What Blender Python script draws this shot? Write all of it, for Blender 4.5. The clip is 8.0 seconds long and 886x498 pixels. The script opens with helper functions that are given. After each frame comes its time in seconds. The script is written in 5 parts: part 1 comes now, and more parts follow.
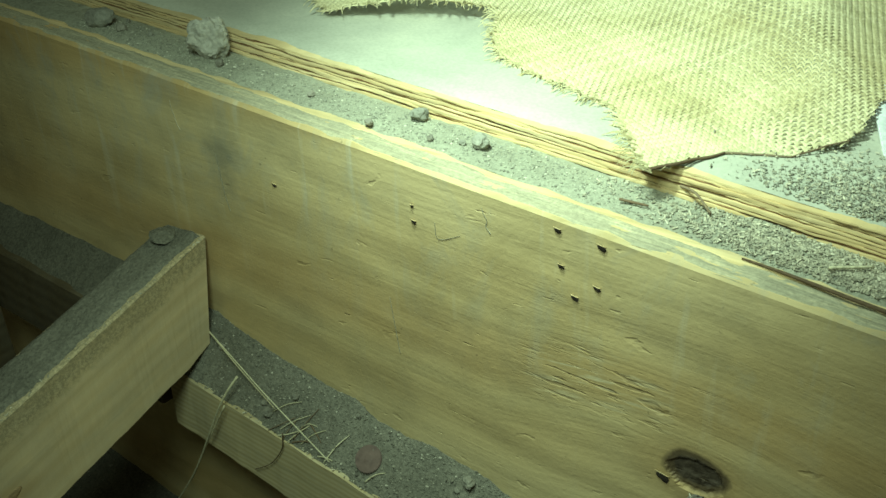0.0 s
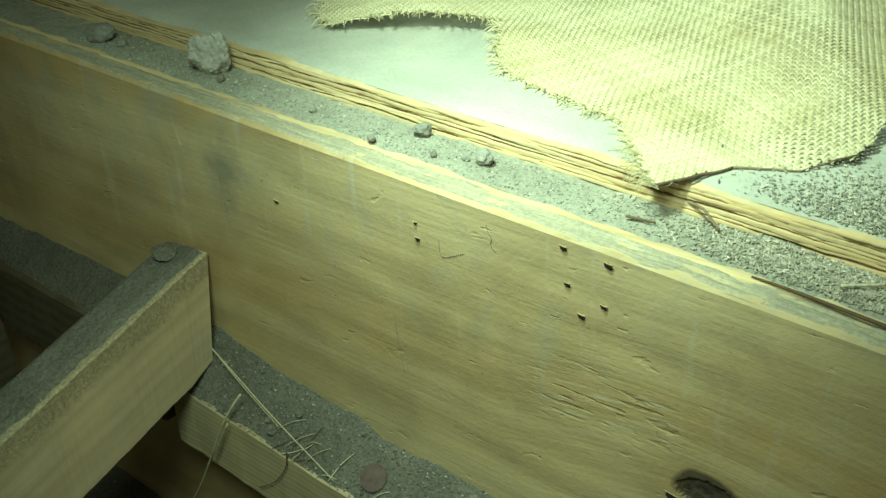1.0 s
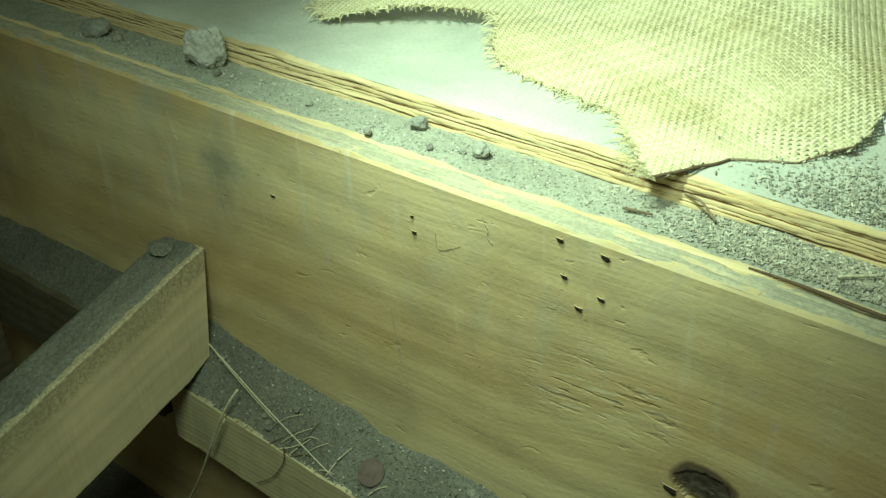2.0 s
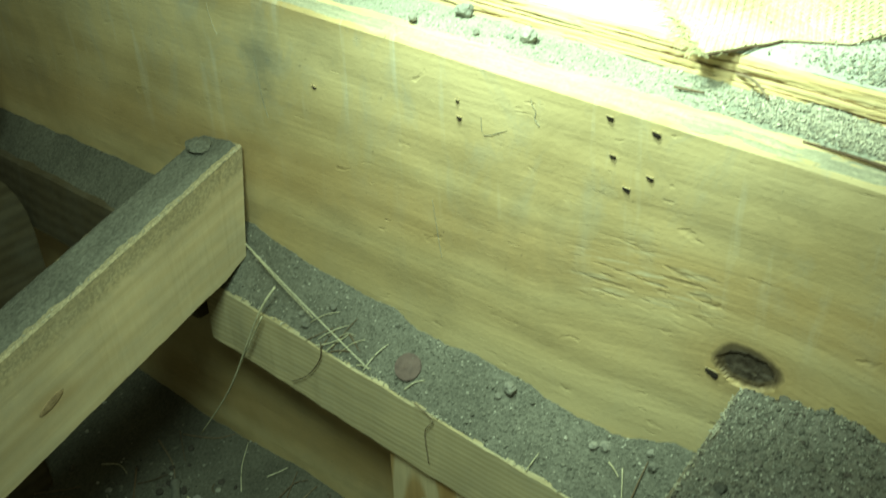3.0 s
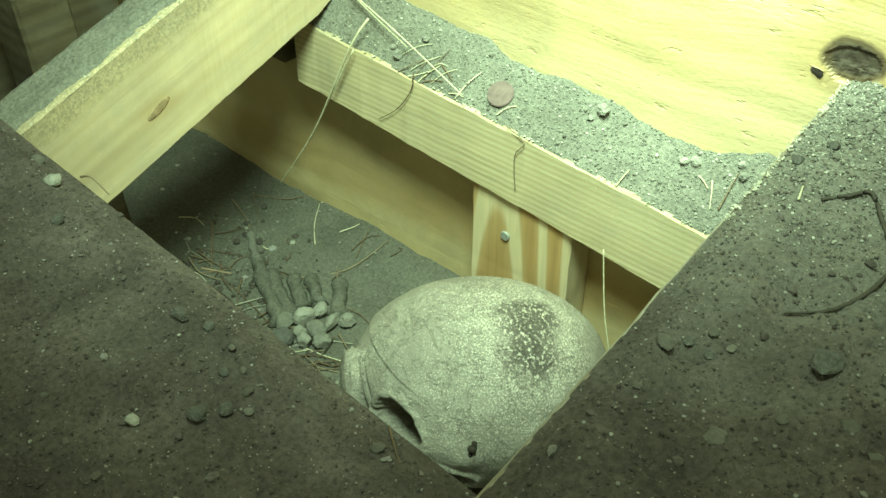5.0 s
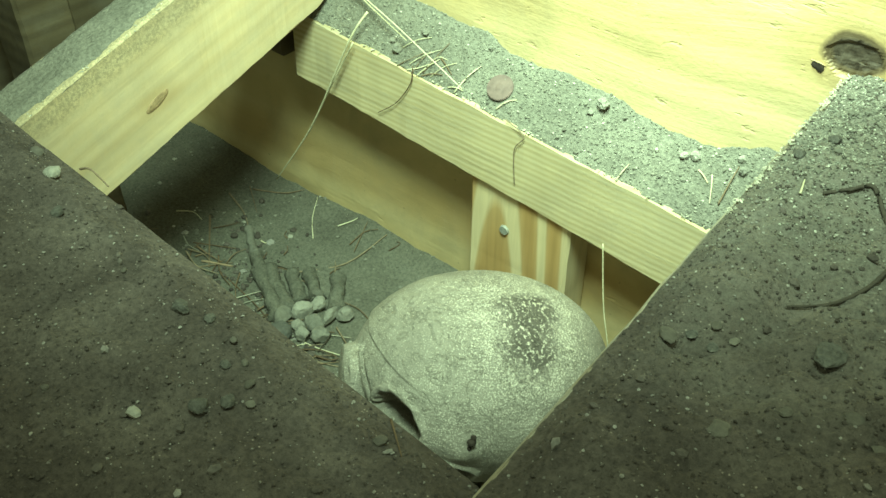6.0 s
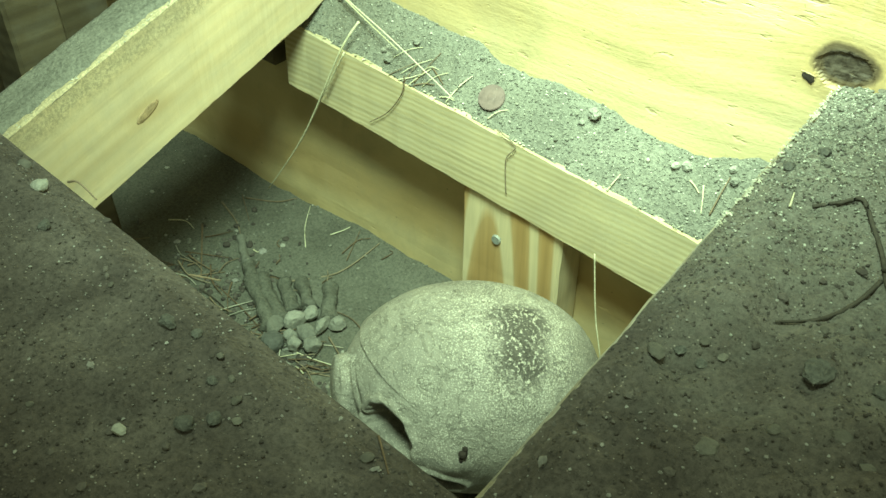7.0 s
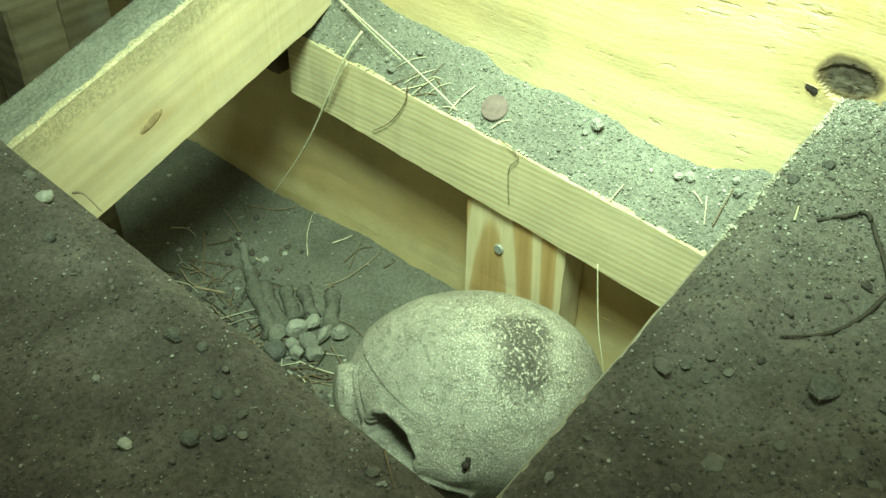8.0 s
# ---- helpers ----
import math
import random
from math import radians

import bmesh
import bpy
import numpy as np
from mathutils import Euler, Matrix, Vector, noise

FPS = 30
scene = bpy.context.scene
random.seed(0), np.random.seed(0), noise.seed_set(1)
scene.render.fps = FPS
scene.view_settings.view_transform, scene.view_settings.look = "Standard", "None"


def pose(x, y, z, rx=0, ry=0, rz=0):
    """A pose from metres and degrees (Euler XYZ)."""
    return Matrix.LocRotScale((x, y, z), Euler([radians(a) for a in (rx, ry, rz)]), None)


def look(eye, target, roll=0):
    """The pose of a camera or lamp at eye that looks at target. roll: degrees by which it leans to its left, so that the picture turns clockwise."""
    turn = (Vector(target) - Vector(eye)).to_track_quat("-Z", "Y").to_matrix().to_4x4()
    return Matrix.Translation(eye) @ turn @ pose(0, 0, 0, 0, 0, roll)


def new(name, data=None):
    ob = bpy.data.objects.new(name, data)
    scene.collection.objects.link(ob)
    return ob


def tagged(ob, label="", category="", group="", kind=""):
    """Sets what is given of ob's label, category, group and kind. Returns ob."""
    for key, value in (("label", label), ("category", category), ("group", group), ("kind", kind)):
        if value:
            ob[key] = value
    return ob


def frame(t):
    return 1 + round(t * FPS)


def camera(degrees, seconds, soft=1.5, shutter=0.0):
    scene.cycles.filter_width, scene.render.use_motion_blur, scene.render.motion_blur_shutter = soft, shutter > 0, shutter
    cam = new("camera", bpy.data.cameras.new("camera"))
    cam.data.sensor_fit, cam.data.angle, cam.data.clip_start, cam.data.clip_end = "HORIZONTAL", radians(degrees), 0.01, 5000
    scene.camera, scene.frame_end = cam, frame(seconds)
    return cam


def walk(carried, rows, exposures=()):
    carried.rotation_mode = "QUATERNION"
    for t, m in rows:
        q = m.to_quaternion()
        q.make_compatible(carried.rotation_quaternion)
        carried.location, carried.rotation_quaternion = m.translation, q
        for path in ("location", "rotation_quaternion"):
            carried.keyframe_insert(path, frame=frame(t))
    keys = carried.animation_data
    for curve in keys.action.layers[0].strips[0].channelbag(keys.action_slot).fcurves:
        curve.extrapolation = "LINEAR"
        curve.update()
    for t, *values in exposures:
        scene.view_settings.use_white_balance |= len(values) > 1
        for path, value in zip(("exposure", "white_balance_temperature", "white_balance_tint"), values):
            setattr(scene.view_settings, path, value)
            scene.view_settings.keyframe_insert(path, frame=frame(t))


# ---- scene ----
cam = camera(51.3, 8.0, shutter=0.35)
PATH = [
    (0, (0.016, 0.045, 0.427), (-1.044, 1.407, -0.584), -1.6),
    (0.5, (0.015, 0.048, 0.427), (-1.055, 1.4, -0.586), -2.1),
    (1, (0.011, 0.053, 0.429), (-1.062, 1.413, -0.571), -2.2),
    (2.3, (0.012, 0.053, 0.422), (-1.055, 1.413, -0.585), -2.3),
    (2.5, (0.011, 0.048, 0.416), (-1.056, 1.395, -0.608), -2.2),
    (3, (0.009, 0.025, 0.394), (-1.05, 1.329, -0.691), -2.0),
    (3.5, (0.009, -0.008, 0.372), (-1.026, 1.254, -0.784), -1.2),
    (4, (0.008, -0.038, 0.351), (-1.012, 1.177, -0.867), -0.8),
    (4.5, (0.012, -0.063, 0.332), (-0.98, 1.123, -0.936), -0.1),
    (4.7, (0.015, -0.067, 0.325), (-0.973, 1.1, -0.964), -0.2),
    (6, (0.013, -0.071, 0.322), (-0.96, 1.095, -0.98), 0.2),
    (6.5, (0.011, -0.066, 0.324), (-0.962, 1.107, -0.972), 0.3),
    (7, (0.013, -0.066, 0.324), (-0.958, 1.11, -0.971), 0.3),
    (7.5, (0.011, -0.066, 0.325), (-0.961, 1.11, -0.967), 0.4),
    (8, (0.01, -0.066, 0.327), (-0.964, 1.115, -0.96), 0.4),
]
EXPOSURES = [(0, -1.55, 6500, 13), (2.3, -1.55, 6500, 13), (3.0, -0.80, 6500, 8), (3.5, -0.20, 6500, 8), (4.0, 0.35, 6500, 6), (4.7, 0.92, 6500, 4), (8, 0.95, 6500, 4)]
walk(cam, [(t, look(eye, target, roll)) for t, eye, target, roll in PATH], EXPOSURES)

# ---- world and lights ----
world = bpy.data.worlds.new("dim_surroundings")
scene.world = world
world.use_nodes = True
world.node_tree.nodes["Background"].inputs[0].default_value = (0.80, 1.0, 0.66, 1)
world.node_tree.nodes["Background"].inputs[1].default_value = 0.26

def spot(name, eye, target, watts, degrees, soft=0.03):
    data = bpy.data.lights.new(name, "SPOT")
    data.energy, data.color = watts, (0.665, 1.0, 0.79)
    data.spot_size, data.spot_blend, data.shadow_soft_size = radians(degrees), 1.0, soft
    ob = new(name, data)
    ob.matrix_world = look(eye, target)
    return ob


spot("work_lamp", (-0.13, 0.08, 0.62), (-0.35, 0.42, 0.08), 31, 83, 0.11)
# Added fill, no lamp known here: brightens the shelf and sackcloth.
spot("shelf_lamp", (-0.265, 0.302, 0.585), (-0.23, 0.58, 0.24), 51, 80, 0.03)


# ---- node helpers ----
def start(name, rough=0.85):
    m = bpy.data.materials.new(name)
    m.use_nodes = True
    nt = m.node_tree
    b = nt.nodes["Principled BSDF"]
    b.inputs["Roughness"].default_value = rough
    b.inputs["Specular IOR Level"].default_value = 0.25
    co = nt.nodes.new("ShaderNodeTexCoord")
    return m, nt, b, co.outputs["Object"]


def mapped(nt, co, scale=(1, 1, 1), turn=(0, 0, 0), shift=(0, 0, 0)):
    n = nt.nodes.new("ShaderNodeMapping")
    n.inputs["Scale"].default_value = scale
    n.inputs["Rotation"].default_value = [radians(a) for a in turn]
    n.inputs["Location"].default_value = shift
    nt.links.new(co, n.inputs["Vector"])
    return n.outputs[0]


def noisy(nt, co, scale, detail=4, rough=0.55, bend=0.0):
    n = nt.nodes.new("ShaderNodeTexNoise")
    for key, v in (("Scale", scale), ("Detail", detail), ("Roughness", rough), ("Distortion", bend)):
        n.inputs[key].default_value = v
    nt.links.new(co, n.inputs["Vector"])
    return n.outputs["Fac"]


def waves(nt, co, scale, bend, detail=2, dscale=1.0, axis="Z", rough=0.5):
    n = nt.nodes.new("ShaderNodeTexWave")
    n.bands_direction = axis
    for key, v in (("Scale", scale), ("Distortion", bend), ("Detail", detail), ("Detail Scale", dscale), ("Detail Roughness", rough)):
        n.inputs[key].default_value = v
    nt.links.new(co, n.inputs["Vector"])
    return n.outputs["Fac"]


def ramp(nt, fac, *stops):
    n = nt.nodes.new("ShaderNodeValToRGB")
    e = n.color_ramp.elements
    while len(e) < len(stops):
        e.new(0.5)
    for el, (p, c) in zip(e, stops):
        el.position = p
        el.color = (*c, 1) if len(c) == 3 else c
    nt.links.new(fac, n.inputs[0])
    return n.outputs[0]


def grey(v):
    return (v, v, v)


def mixed(nt, a, b, fac, kind="MIX"):
    n = nt.nodes.new("ShaderNodeMix")
    n.data_type, n.blend_type = "RGBA", kind
    for k, v in ((0, fac), (6, a), (7, b)):
        if isinstance(v, (int, float)):
            n.inputs[k].default_value = v
        elif isinstance(v, tuple):
            n.inputs[k].default_value = (*v, 1)
        else:
            nt.links.new(v, n.inputs[k])
    return n.outputs[2]


def maths(nt, op, a, b=0.0):
    n = nt.nodes.new("ShaderNodeMath")
    n.operation = op
    for k, v in ((0, a), (1, b)):
        if isinstance(v, (int, float)):
            n.inputs[k].default_value = v
        else:
            nt.links.new(v, n.inputs[k])
    return n.outputs[0]


def bump(nt, b, height, strength, dist):
    n = nt.nodes.new("ShaderNodeBump")
    n.inputs["Strength"].default_value = strength
    n.inputs["Distance"].default_value = dist
    nt.links.new(height, n.inputs["Height"])
    nt.links.new(n.outputs[0], b.inputs["Normal"])


def paint(nt, b, col):
    nt.links.new(col, b.inputs["Base Color"])


# ---- materials ----
def wood(name, light, mid, dark, grain, turn=(0, 0, 0), rings=0.5, ring_scale=30.0, bend=6.0, fine=1.0, dust=0.25, dust_col=(0.30, 0.29, 0.24), across=110):
    """Sawn wood; grain runs along local x after the turn."""
    m, nt, b, co = start(name, 0.8)
    co = mapped(nt, co, turn=turn)
    long = mapped(nt, co, scale=(4, across if across < 200 else 2, across))
    f1 = noisy(nt, long, grain, 6, 0.6, 0.3)
    soft = mapped(nt, co, scale=(1.6, 11, 11))
    w = waves(nt, soft, ring_scale / 10, bend, 3, 0.8, "Z")
    tone = ramp(nt, w, (0.1, dark), (0.55, mid), (0.95, light))
    flat = ramp(nt, noisy(nt, mapped(nt, co, scale=(2, 14, 14)), 1.5, 3), (0.25, mid), (0.75, light))
    col = mixed(nt, flat, tone, rings)
    col = mixed(nt, col, ramp(nt, f1, (0.3, grey(0.55)), (0.65, grey(1.0))), 0.45 * fine, "MULTIPLY")
    blot = noisy(nt, co, 9, 5, 0.6, 0.4)
    col = mixed(nt, col, ramp(nt, blot, (0.35, grey(0.72)), (0.62, grey(1.0))), 0.6, "MULTIPLY")
    dirt = maths(nt, "MULTIPLY", ramp(nt, noisy(nt, co, 34, 7, 0.7), (0.45, grey(0)), (0.75, grey(1))), dust)
    col = mixed(nt, col, dust_col, dirt)
    paint(nt, b, col)
    h = maths(nt, "ADD", maths(nt, "MULTIPLY", f1, 0.8), maths(nt, "MULTIPLY", noisy(nt, co, 500, 3), 0.25))
    bump(nt, b, h, 0.5, 0.0012)
    return m


def fir():
    """Flat-sawn fir: tall arches of dark late wood on an orange ground."""
    m, nt, b, co = start("ringed_fir", 0.75)
    n = nt.nodes.new("ShaderNodeTexWave")
    n.wave_type, n.rings_direction = "RINGS", "Y"
    for key, v in (("Scale", 17), ("Distortion", 2.2), ("Detail", 2), ("Detail Scale", 0.6)):
        n.inputs[key].default_value = v
    nt.links.new(mapped(nt, co, scale=(1.0, 0.3, 0.10), shift=(0.020, 0, 0.010)), n.inputs["Vector"])
    col = ramp(nt, n.outputs["Fac"], (0.10, (0.47, 0.285, 0.105)), (0.60, (0.54, 0.35, 0.145)), (0.82, (0.72, 0.57, 0.32)))
    f = noisy(nt, mapped(nt, co, scale=(160, 160, 6)), 1.5, 5, 0.6)
    col = mixed(nt, col, ramp(nt, f, (0.3, grey(0.7)), (0.6, grey(1.0))), 0.5, "MULTIPLY")
    paint(nt, b, col)
    bump(nt, b, f, 0.4, 0.001)
    return m


def soil_stuff(name, dark, mid, light, speck=0.12, scale=1.0, relief=0.9, grit=0.8):
    m, nt, b, co = start(name, 0.95)
    big = noisy(nt, co, 14 * scale, 6, 0.65, 0.3)
    col = ramp(nt, big, (0.32, dark), (0.52, mid), (0.72, light))
    fine = noisy(nt, co, 420, 4, 0.7)
    col = mixed(nt, col, ramp(nt, fine, (0.3, grey(0.45)), (0.6, grey(1.1))), grit, "MULTIPLY")
    v = nt.nodes.new("ShaderNodeTexVoronoi")
    v.inputs["Scale"].default_value = 460
    nt.links.new(co, v.inputs["Vector"])
    bits = ramp(nt, v.outputs["Distance"], (0.0, grey(1)), (0.22, grey(0)))
    pick = ramp(nt, noisy(nt, co, 120, 2), (0.56, grey(0)), (0.62, grey(1)))
    col = mixed(nt, col, tuple(min(1, c * 2.2) for c in light), maths(nt, "MULTIPLY", maths(nt, "MULTIPLY", bits, pick), speck * 5))
    paint(nt, b, col)
    h = maths(nt, "ADD", maths(nt, "MULTIPLY", noisy(nt, co, 90, 5, 0.7), 1.0), maths(nt, "MULTIPLY", fine, 0.35))
    bump(nt, b, h, relief, 0.004)
    return m


def grain_stuff(name, cols, rough=0.9):
    """Loose grains: the tone differs from grain to grain."""
    m, nt, b, co = start(name, rough)
    g = nt.nodes.new("ShaderNodeNewGeometry")
    o = nt.nodes.new("ShaderNodeObjectInfo")
    r = maths(nt, "FRACT", maths(nt, "ADD", g.outputs["Random Per Island"], o.outputs["Random"]))
    n = len(cols)
    col = ramp(nt, r, *[((0.0, 0.5, 0.85, 0.98)[i] if n == 4 else i / max(1, n - 1), c) for i, c in enumerate(cols)])
    f = noisy(nt, co, 260, 5, 0.7)
    col = mixed(nt, col, ramp(nt, f, (0.3, grey(0.5)), (0.65, grey(1.1))), 0.7, "MULTIPLY")
    paint(nt, b, col)
    bump(nt, b, f, 0.6, 0.002)
    return m


def near(nt, co, at, scale):
    """Distance from a place, stretched by scale."""
    d = nt.nodes.new("ShaderNodeVectorMath")
    d.operation = "DISTANCE"
    nt.links.new(mapped(nt, co, scale=scale), d.inputs[0])
    d.inputs[1].default_value = [a * k for a, k in zip(at, scale)]
    return d.outputs["Value"]


def panel_wood():
    """Weathered plywood face: soft flowing bands, a field of short checks beside a flat dark knot, drips and grey smears."""
    m, nt, b, co = start("weathered_plywood", 0.6)
    knot = near(nt, co, (KNOT[0], 0, KNOT[1] + 0.228), (1.0, 0.0, 1.45))
    wob = maths(nt, "MULTIPLY", maths(nt, "SUBTRACT", noisy(nt, co, 48, 5, 0.65), 0.5), 0.010)
    dist = maths(nt, "ADD", knot, wob)
    # grain bends round the knot
    lift = nt.nodes.new("ShaderNodeCombineXYZ")
    nt.links.new(maths(nt, "MULTIPLY", ramp(nt, knot, (0.0, grey(1)), (0.13, grey(0))), -0.030), lift.inputs[2])
    bentco = nt.nodes.new("ShaderNodeVectorMath")
    bentco.operation = "ADD"
    nt.links.new(co, bentco.inputs[0])
    nt.links.new(lift.outputs[0], bentco.inputs[1])
    flow = bentco.outputs[0]
    w = waves(nt, mapped(nt, flow, scale=(0.8, 1, 3.0), turn=(0, 4, 0)), 1.1, 4.5, 2, 0.8, "Z", 0.4)
    col = ramp(nt, w, (0.05, (0.61, 0.445, 0.205)), (0.5, (0.68, 0.515, 0.25)), (0.9, (0.71, 0.555, 0.285)))
    col = mixed(nt, (0.675, 0.51, 0.25), col, 0.7)
    sweep = ramp(nt, waves(nt, mapped(nt, flow, scale=(0.5, 1, 1.9), turn=(0, 11, 0), shift=(0.3, 0, 0.10)), 1.25, 2.0, 2, 0.7, "Z", 0.4), (0.05, grey(1)), (0.42, grey(0)))
    col = mixed(nt, col, (0.50, 0.30, 0.10), maths(nt, "MULTIPLY", sweep, 0.52))
    fine = noisy(nt, mapped(nt, flow, scale=(7, 1, 95), turn=(0, 4, 0)), 2.2, 6, 0.6, 0.5)
    col = mixed(nt, col, ramp(nt, fine, (0.28, grey(0.82)), (0.55, grey(1.0))), 0.12, "MULTIPLY")
    blot = noisy(nt, co, 6, 6, 0.62, 0.6)
    col = mixed(nt, col, ramp(nt, blot, (0.32, (0.66, 0.63, 0.56)), (0.56, grey(1.0))), 0.7, "MULTIPLY")
    grime = ramp(nt, noisy(nt, mapped(nt, co, scale=(1, 1, 1), shift=(3, 0, 1)), 13, 7, 0.68, 0.5), (0.50, grey(0)), (0.72, grey(1)))
    col = mixed(nt, col, (0.30, 0.25, 0.15), maths(nt, "MULTIPLY", grime, 0.35))
    # smears and drips run down from the dusty top edge
    sep = nt.nodes.new("ShaderNodeSeparateXYZ")
    nt.links.new(co, sep.inputs[0])
    upper = ramp(nt, sep.outputs[2], (0.31, grey(0.10)), (0.43, grey(1)))
    smear = ramp(nt, noisy(nt, mapped(nt, co, scale=(15, 1, 9)), 1.5, 6, 0.72, 0.9), (0.50, grey(0)), (0.72, grey(1)))
    col = mixed(nt, col, (0.47, 0.43, 0.31), maths(nt, "MULTIPLY", maths(nt, "MULTIPLY", smear, upper), 0.75))
    drip = ramp(nt, noisy(nt, mapped(nt, co, scale=(75, 1, 7)), 1.0, 4, 0.6, 0.3), (0.58, grey(0)), (0.72, grey(1)))
    col = mixed(nt, col, (0.70, 0.63, 0.45), maths(nt, "MULTIPLY", maths(nt, "MULTIPLY", drip, upper), 0.55))
    stain = maths(nt, "ADD", near(nt, co, (-0.441, 0, 0.405), (1.0, 0.0, 0.62)), maths(nt, "MULTIPLY", maths(nt, "SUBTRACT", noisy(nt, co, 60, 5, 0.7), 0.5), 0.030))
    col = mixed(nt, col, (0.24, 0.225, 0.165), maths(nt, "MULTIPLY", ramp(nt, stain, (0.003, grey(1)), (0.022, grey(0))), 0.65))
    specks = ramp(nt, noisy(nt, co, 210, 2, 0.5), (0.71, grey(0)), (0.76, grey(1)))
    col = mixed(nt, col, (0.16, 0.11, 0.06), maths(nt, "MULTIPLY", specks, 0.45))
    # flat bark-dark knot
    core = ramp(nt, dist, (0.0150, grey(1)), (0.0166, grey(0)))
    rim = ramp(nt, dist, (0.0140, grey(0)), (0.0160, grey(1)), (0.0185, grey(0)))
    halo = ramp(nt, dist, (0.016, grey(0.9)), (0.046, grey(0)))
    col = mixed(nt, col, (0.40, 0.25, 0.095), maths(nt, "MULTIPLY", halo, 0.5))
    ripple = maths(nt, "MULTIPLY", maths(nt, "ADD", maths(nt, "MULTIPLY", maths(nt, "SINE", maths(nt, "MULTIPLY", dist, 1300.0)), 0.5), 0.5), halo)
    col = mixed(nt, col, (0.40, 0.25, 0.10), maths(nt, "MULTIPLY", ripple, 0.16))
    col = mixed(nt, col, ramp(nt, noisy(nt, co, 150, 4, 0.7), (0.32, (0.050, 0.036, 0.024)), (0.7, (0.135, 0.105, 0.072))), core)
    col = mixed(nt, col, (0.045, 0.028, 0.018), maths(nt, "MULTIPLY", rim, 0.75))
    # checks: dense beside the knot, sparse elsewhere
    field = ramp(nt, maths(nt, "ADD", near(nt, co, (-0.158, 0, 0.343), (0.62, 0.0, 1.3)), maths(nt, "MULTIPLY", maths(nt, "SUBTRACT", noisy(nt, co, 26, 4, 0.6), 0.5), 0.05)), (0.010, grey(1)), (0.034, grey(0)))
    cut = noisy(nt, mapped(nt, co, scale=(30, 1, 215), turn=(0, 5, 0)), 1.4, 3, 0.5, 0.25)
    dense = ramp(nt, cut, (0.36, grey(1)), (0.45, grey(0)))
    sparse = ramp(nt, cut, (0.25, grey(1)), (0.31, grey(0)))
    crack = maths(nt, "MAXIMUM", maths(nt, "MULTIPLY", dense, field), maths(nt, "MULTIPLY", sparse, 0.8))
    col = mixed(nt, col, (0.30, 0.22, 0.12), maths(nt, "MULTIPLY", crack, 0.30))
    worn = ramp(nt, noisy(nt, mapped(nt, flow, scale=(20, 1, 150)), 1.3, 4, 0.6, 0.4), (0.52, grey(0)), (0.66, grey(1)))
    col = mixed(nt, col, (0.80, 0.71, 0.46), maths(nt, "MULTIPLY", maths(nt, "MULTIPLY", worn, field), 0.6))
    paint(nt, b, col)
    h = maths(nt, "SUBTRACT", maths(nt, "ADD", maths(nt, "MULTIPLY", fine, 0.35), maths(nt, "MULTIPLY", noisy(nt, co, 300, 4), 0.25)), maths(nt, "MULTIPLY", crack, 0.6))
    dents = ramp(nt, noisy(nt, mapped(nt, co, scale=(34, 1, 80), turn=(0, 8, 0)), 1.3, 3, 0.5, 0.4), (0.67, grey(1)), (0.74, grey(0)))
    h = maths(nt, "ADD", h, maths(nt, "MULTIPLY", dents, 0.35))
    bump(nt, b, h, 0.55, 0.0018)
    return m


def film_dust():
    """Thin dust rubbed along a sawn edge: grey, with streaks of pale wood showing through."""
    m, nt, b, co = start("rubbed_dust", 0.95)
    f = noisy(nt, mapped(nt, co, scale=(14, 260, 40)), 1.6, 6, 0.7, 0.4)
    g = noisy(nt, co, 420, 4, 0.75)
    col = ramp(nt, f, (0.38, (0.37, 0.335, 0.225)), (0.54, (0.48, 0.43, 0.28)), (0.68, (0.68, 0.58, 0.35)))
    col = mixed(nt, col, ramp(nt, g, (0.3, grey(0.6)), (0.62, grey(1.1))), 0.7, "MULTIPLY")
    paint(nt, b, col)
    bump(nt, b, maths(nt, "ADD", f, g), 0.5, 0.0015)
    return m


def brace_wood(*args, **keys):
    """Sawn pine with a rough band of caked dirt along its upper corner and tight grain round one knot."""
    m = wood(*args, **keys)
    nt = m.node_tree
    b = nt.nodes["Principled BSDF"]
    col = b.inputs["Base Color"].links[0].from_socket
    co = nt.nodes.new("ShaderNodeTexCoord").outputs["Object"]
    sep = nt.nodes.new("ShaderNodeSeparateXYZ")
    nt.links.new(co, sep.inputs[0])
    high = maths(nt, "SUBTRACT", sep.outputs[2], maths(nt, "MULTIPLY", sep.outputs[1], 0.300))
    ragged = maths(nt, "ADD", high, maths(nt, "MULTIPLY", maths(nt, "SUBTRACT", noisy(nt, mapped(nt, co, scale=(1, 1, 1)), 22, 6, 0.75, 0.5), 0.5), 0.034))
    band = ramp(nt, ragged, (0.0275, grey(0)), (0.0365, grey(1)))
    grit = ramp(nt, noisy(nt, co, 520, 4, 0.8), (0.38, grey(0.15)), (0.60, grey(1)))
    col = mixed(nt, col, (0.25, 0.205, 0.115), maths(nt, "MULTIPLY", maths(nt, "MULTIPLY", band, grit), 0.85))
    spot_at = near(nt, co, (0.02, 0.013, -0.001), (0.0, 0.42, 1.15))
    spot_at = maths(nt, "ADD", spot_at, maths(nt, "MULTIPLY", maths(nt, "SUBTRACT", noisy(nt, co, 70, 4, 0.6), 0.5), 0.004))
    swirl = ramp(nt, spot_at, (0.003, grey(1)), (0.013, grey(0)))
    col = mixed(nt, col, (0.46, 0.31, 0.14), maths(nt, "MULTIPLY", swirl, 0.55))
    paint(nt, b, col)
    return m


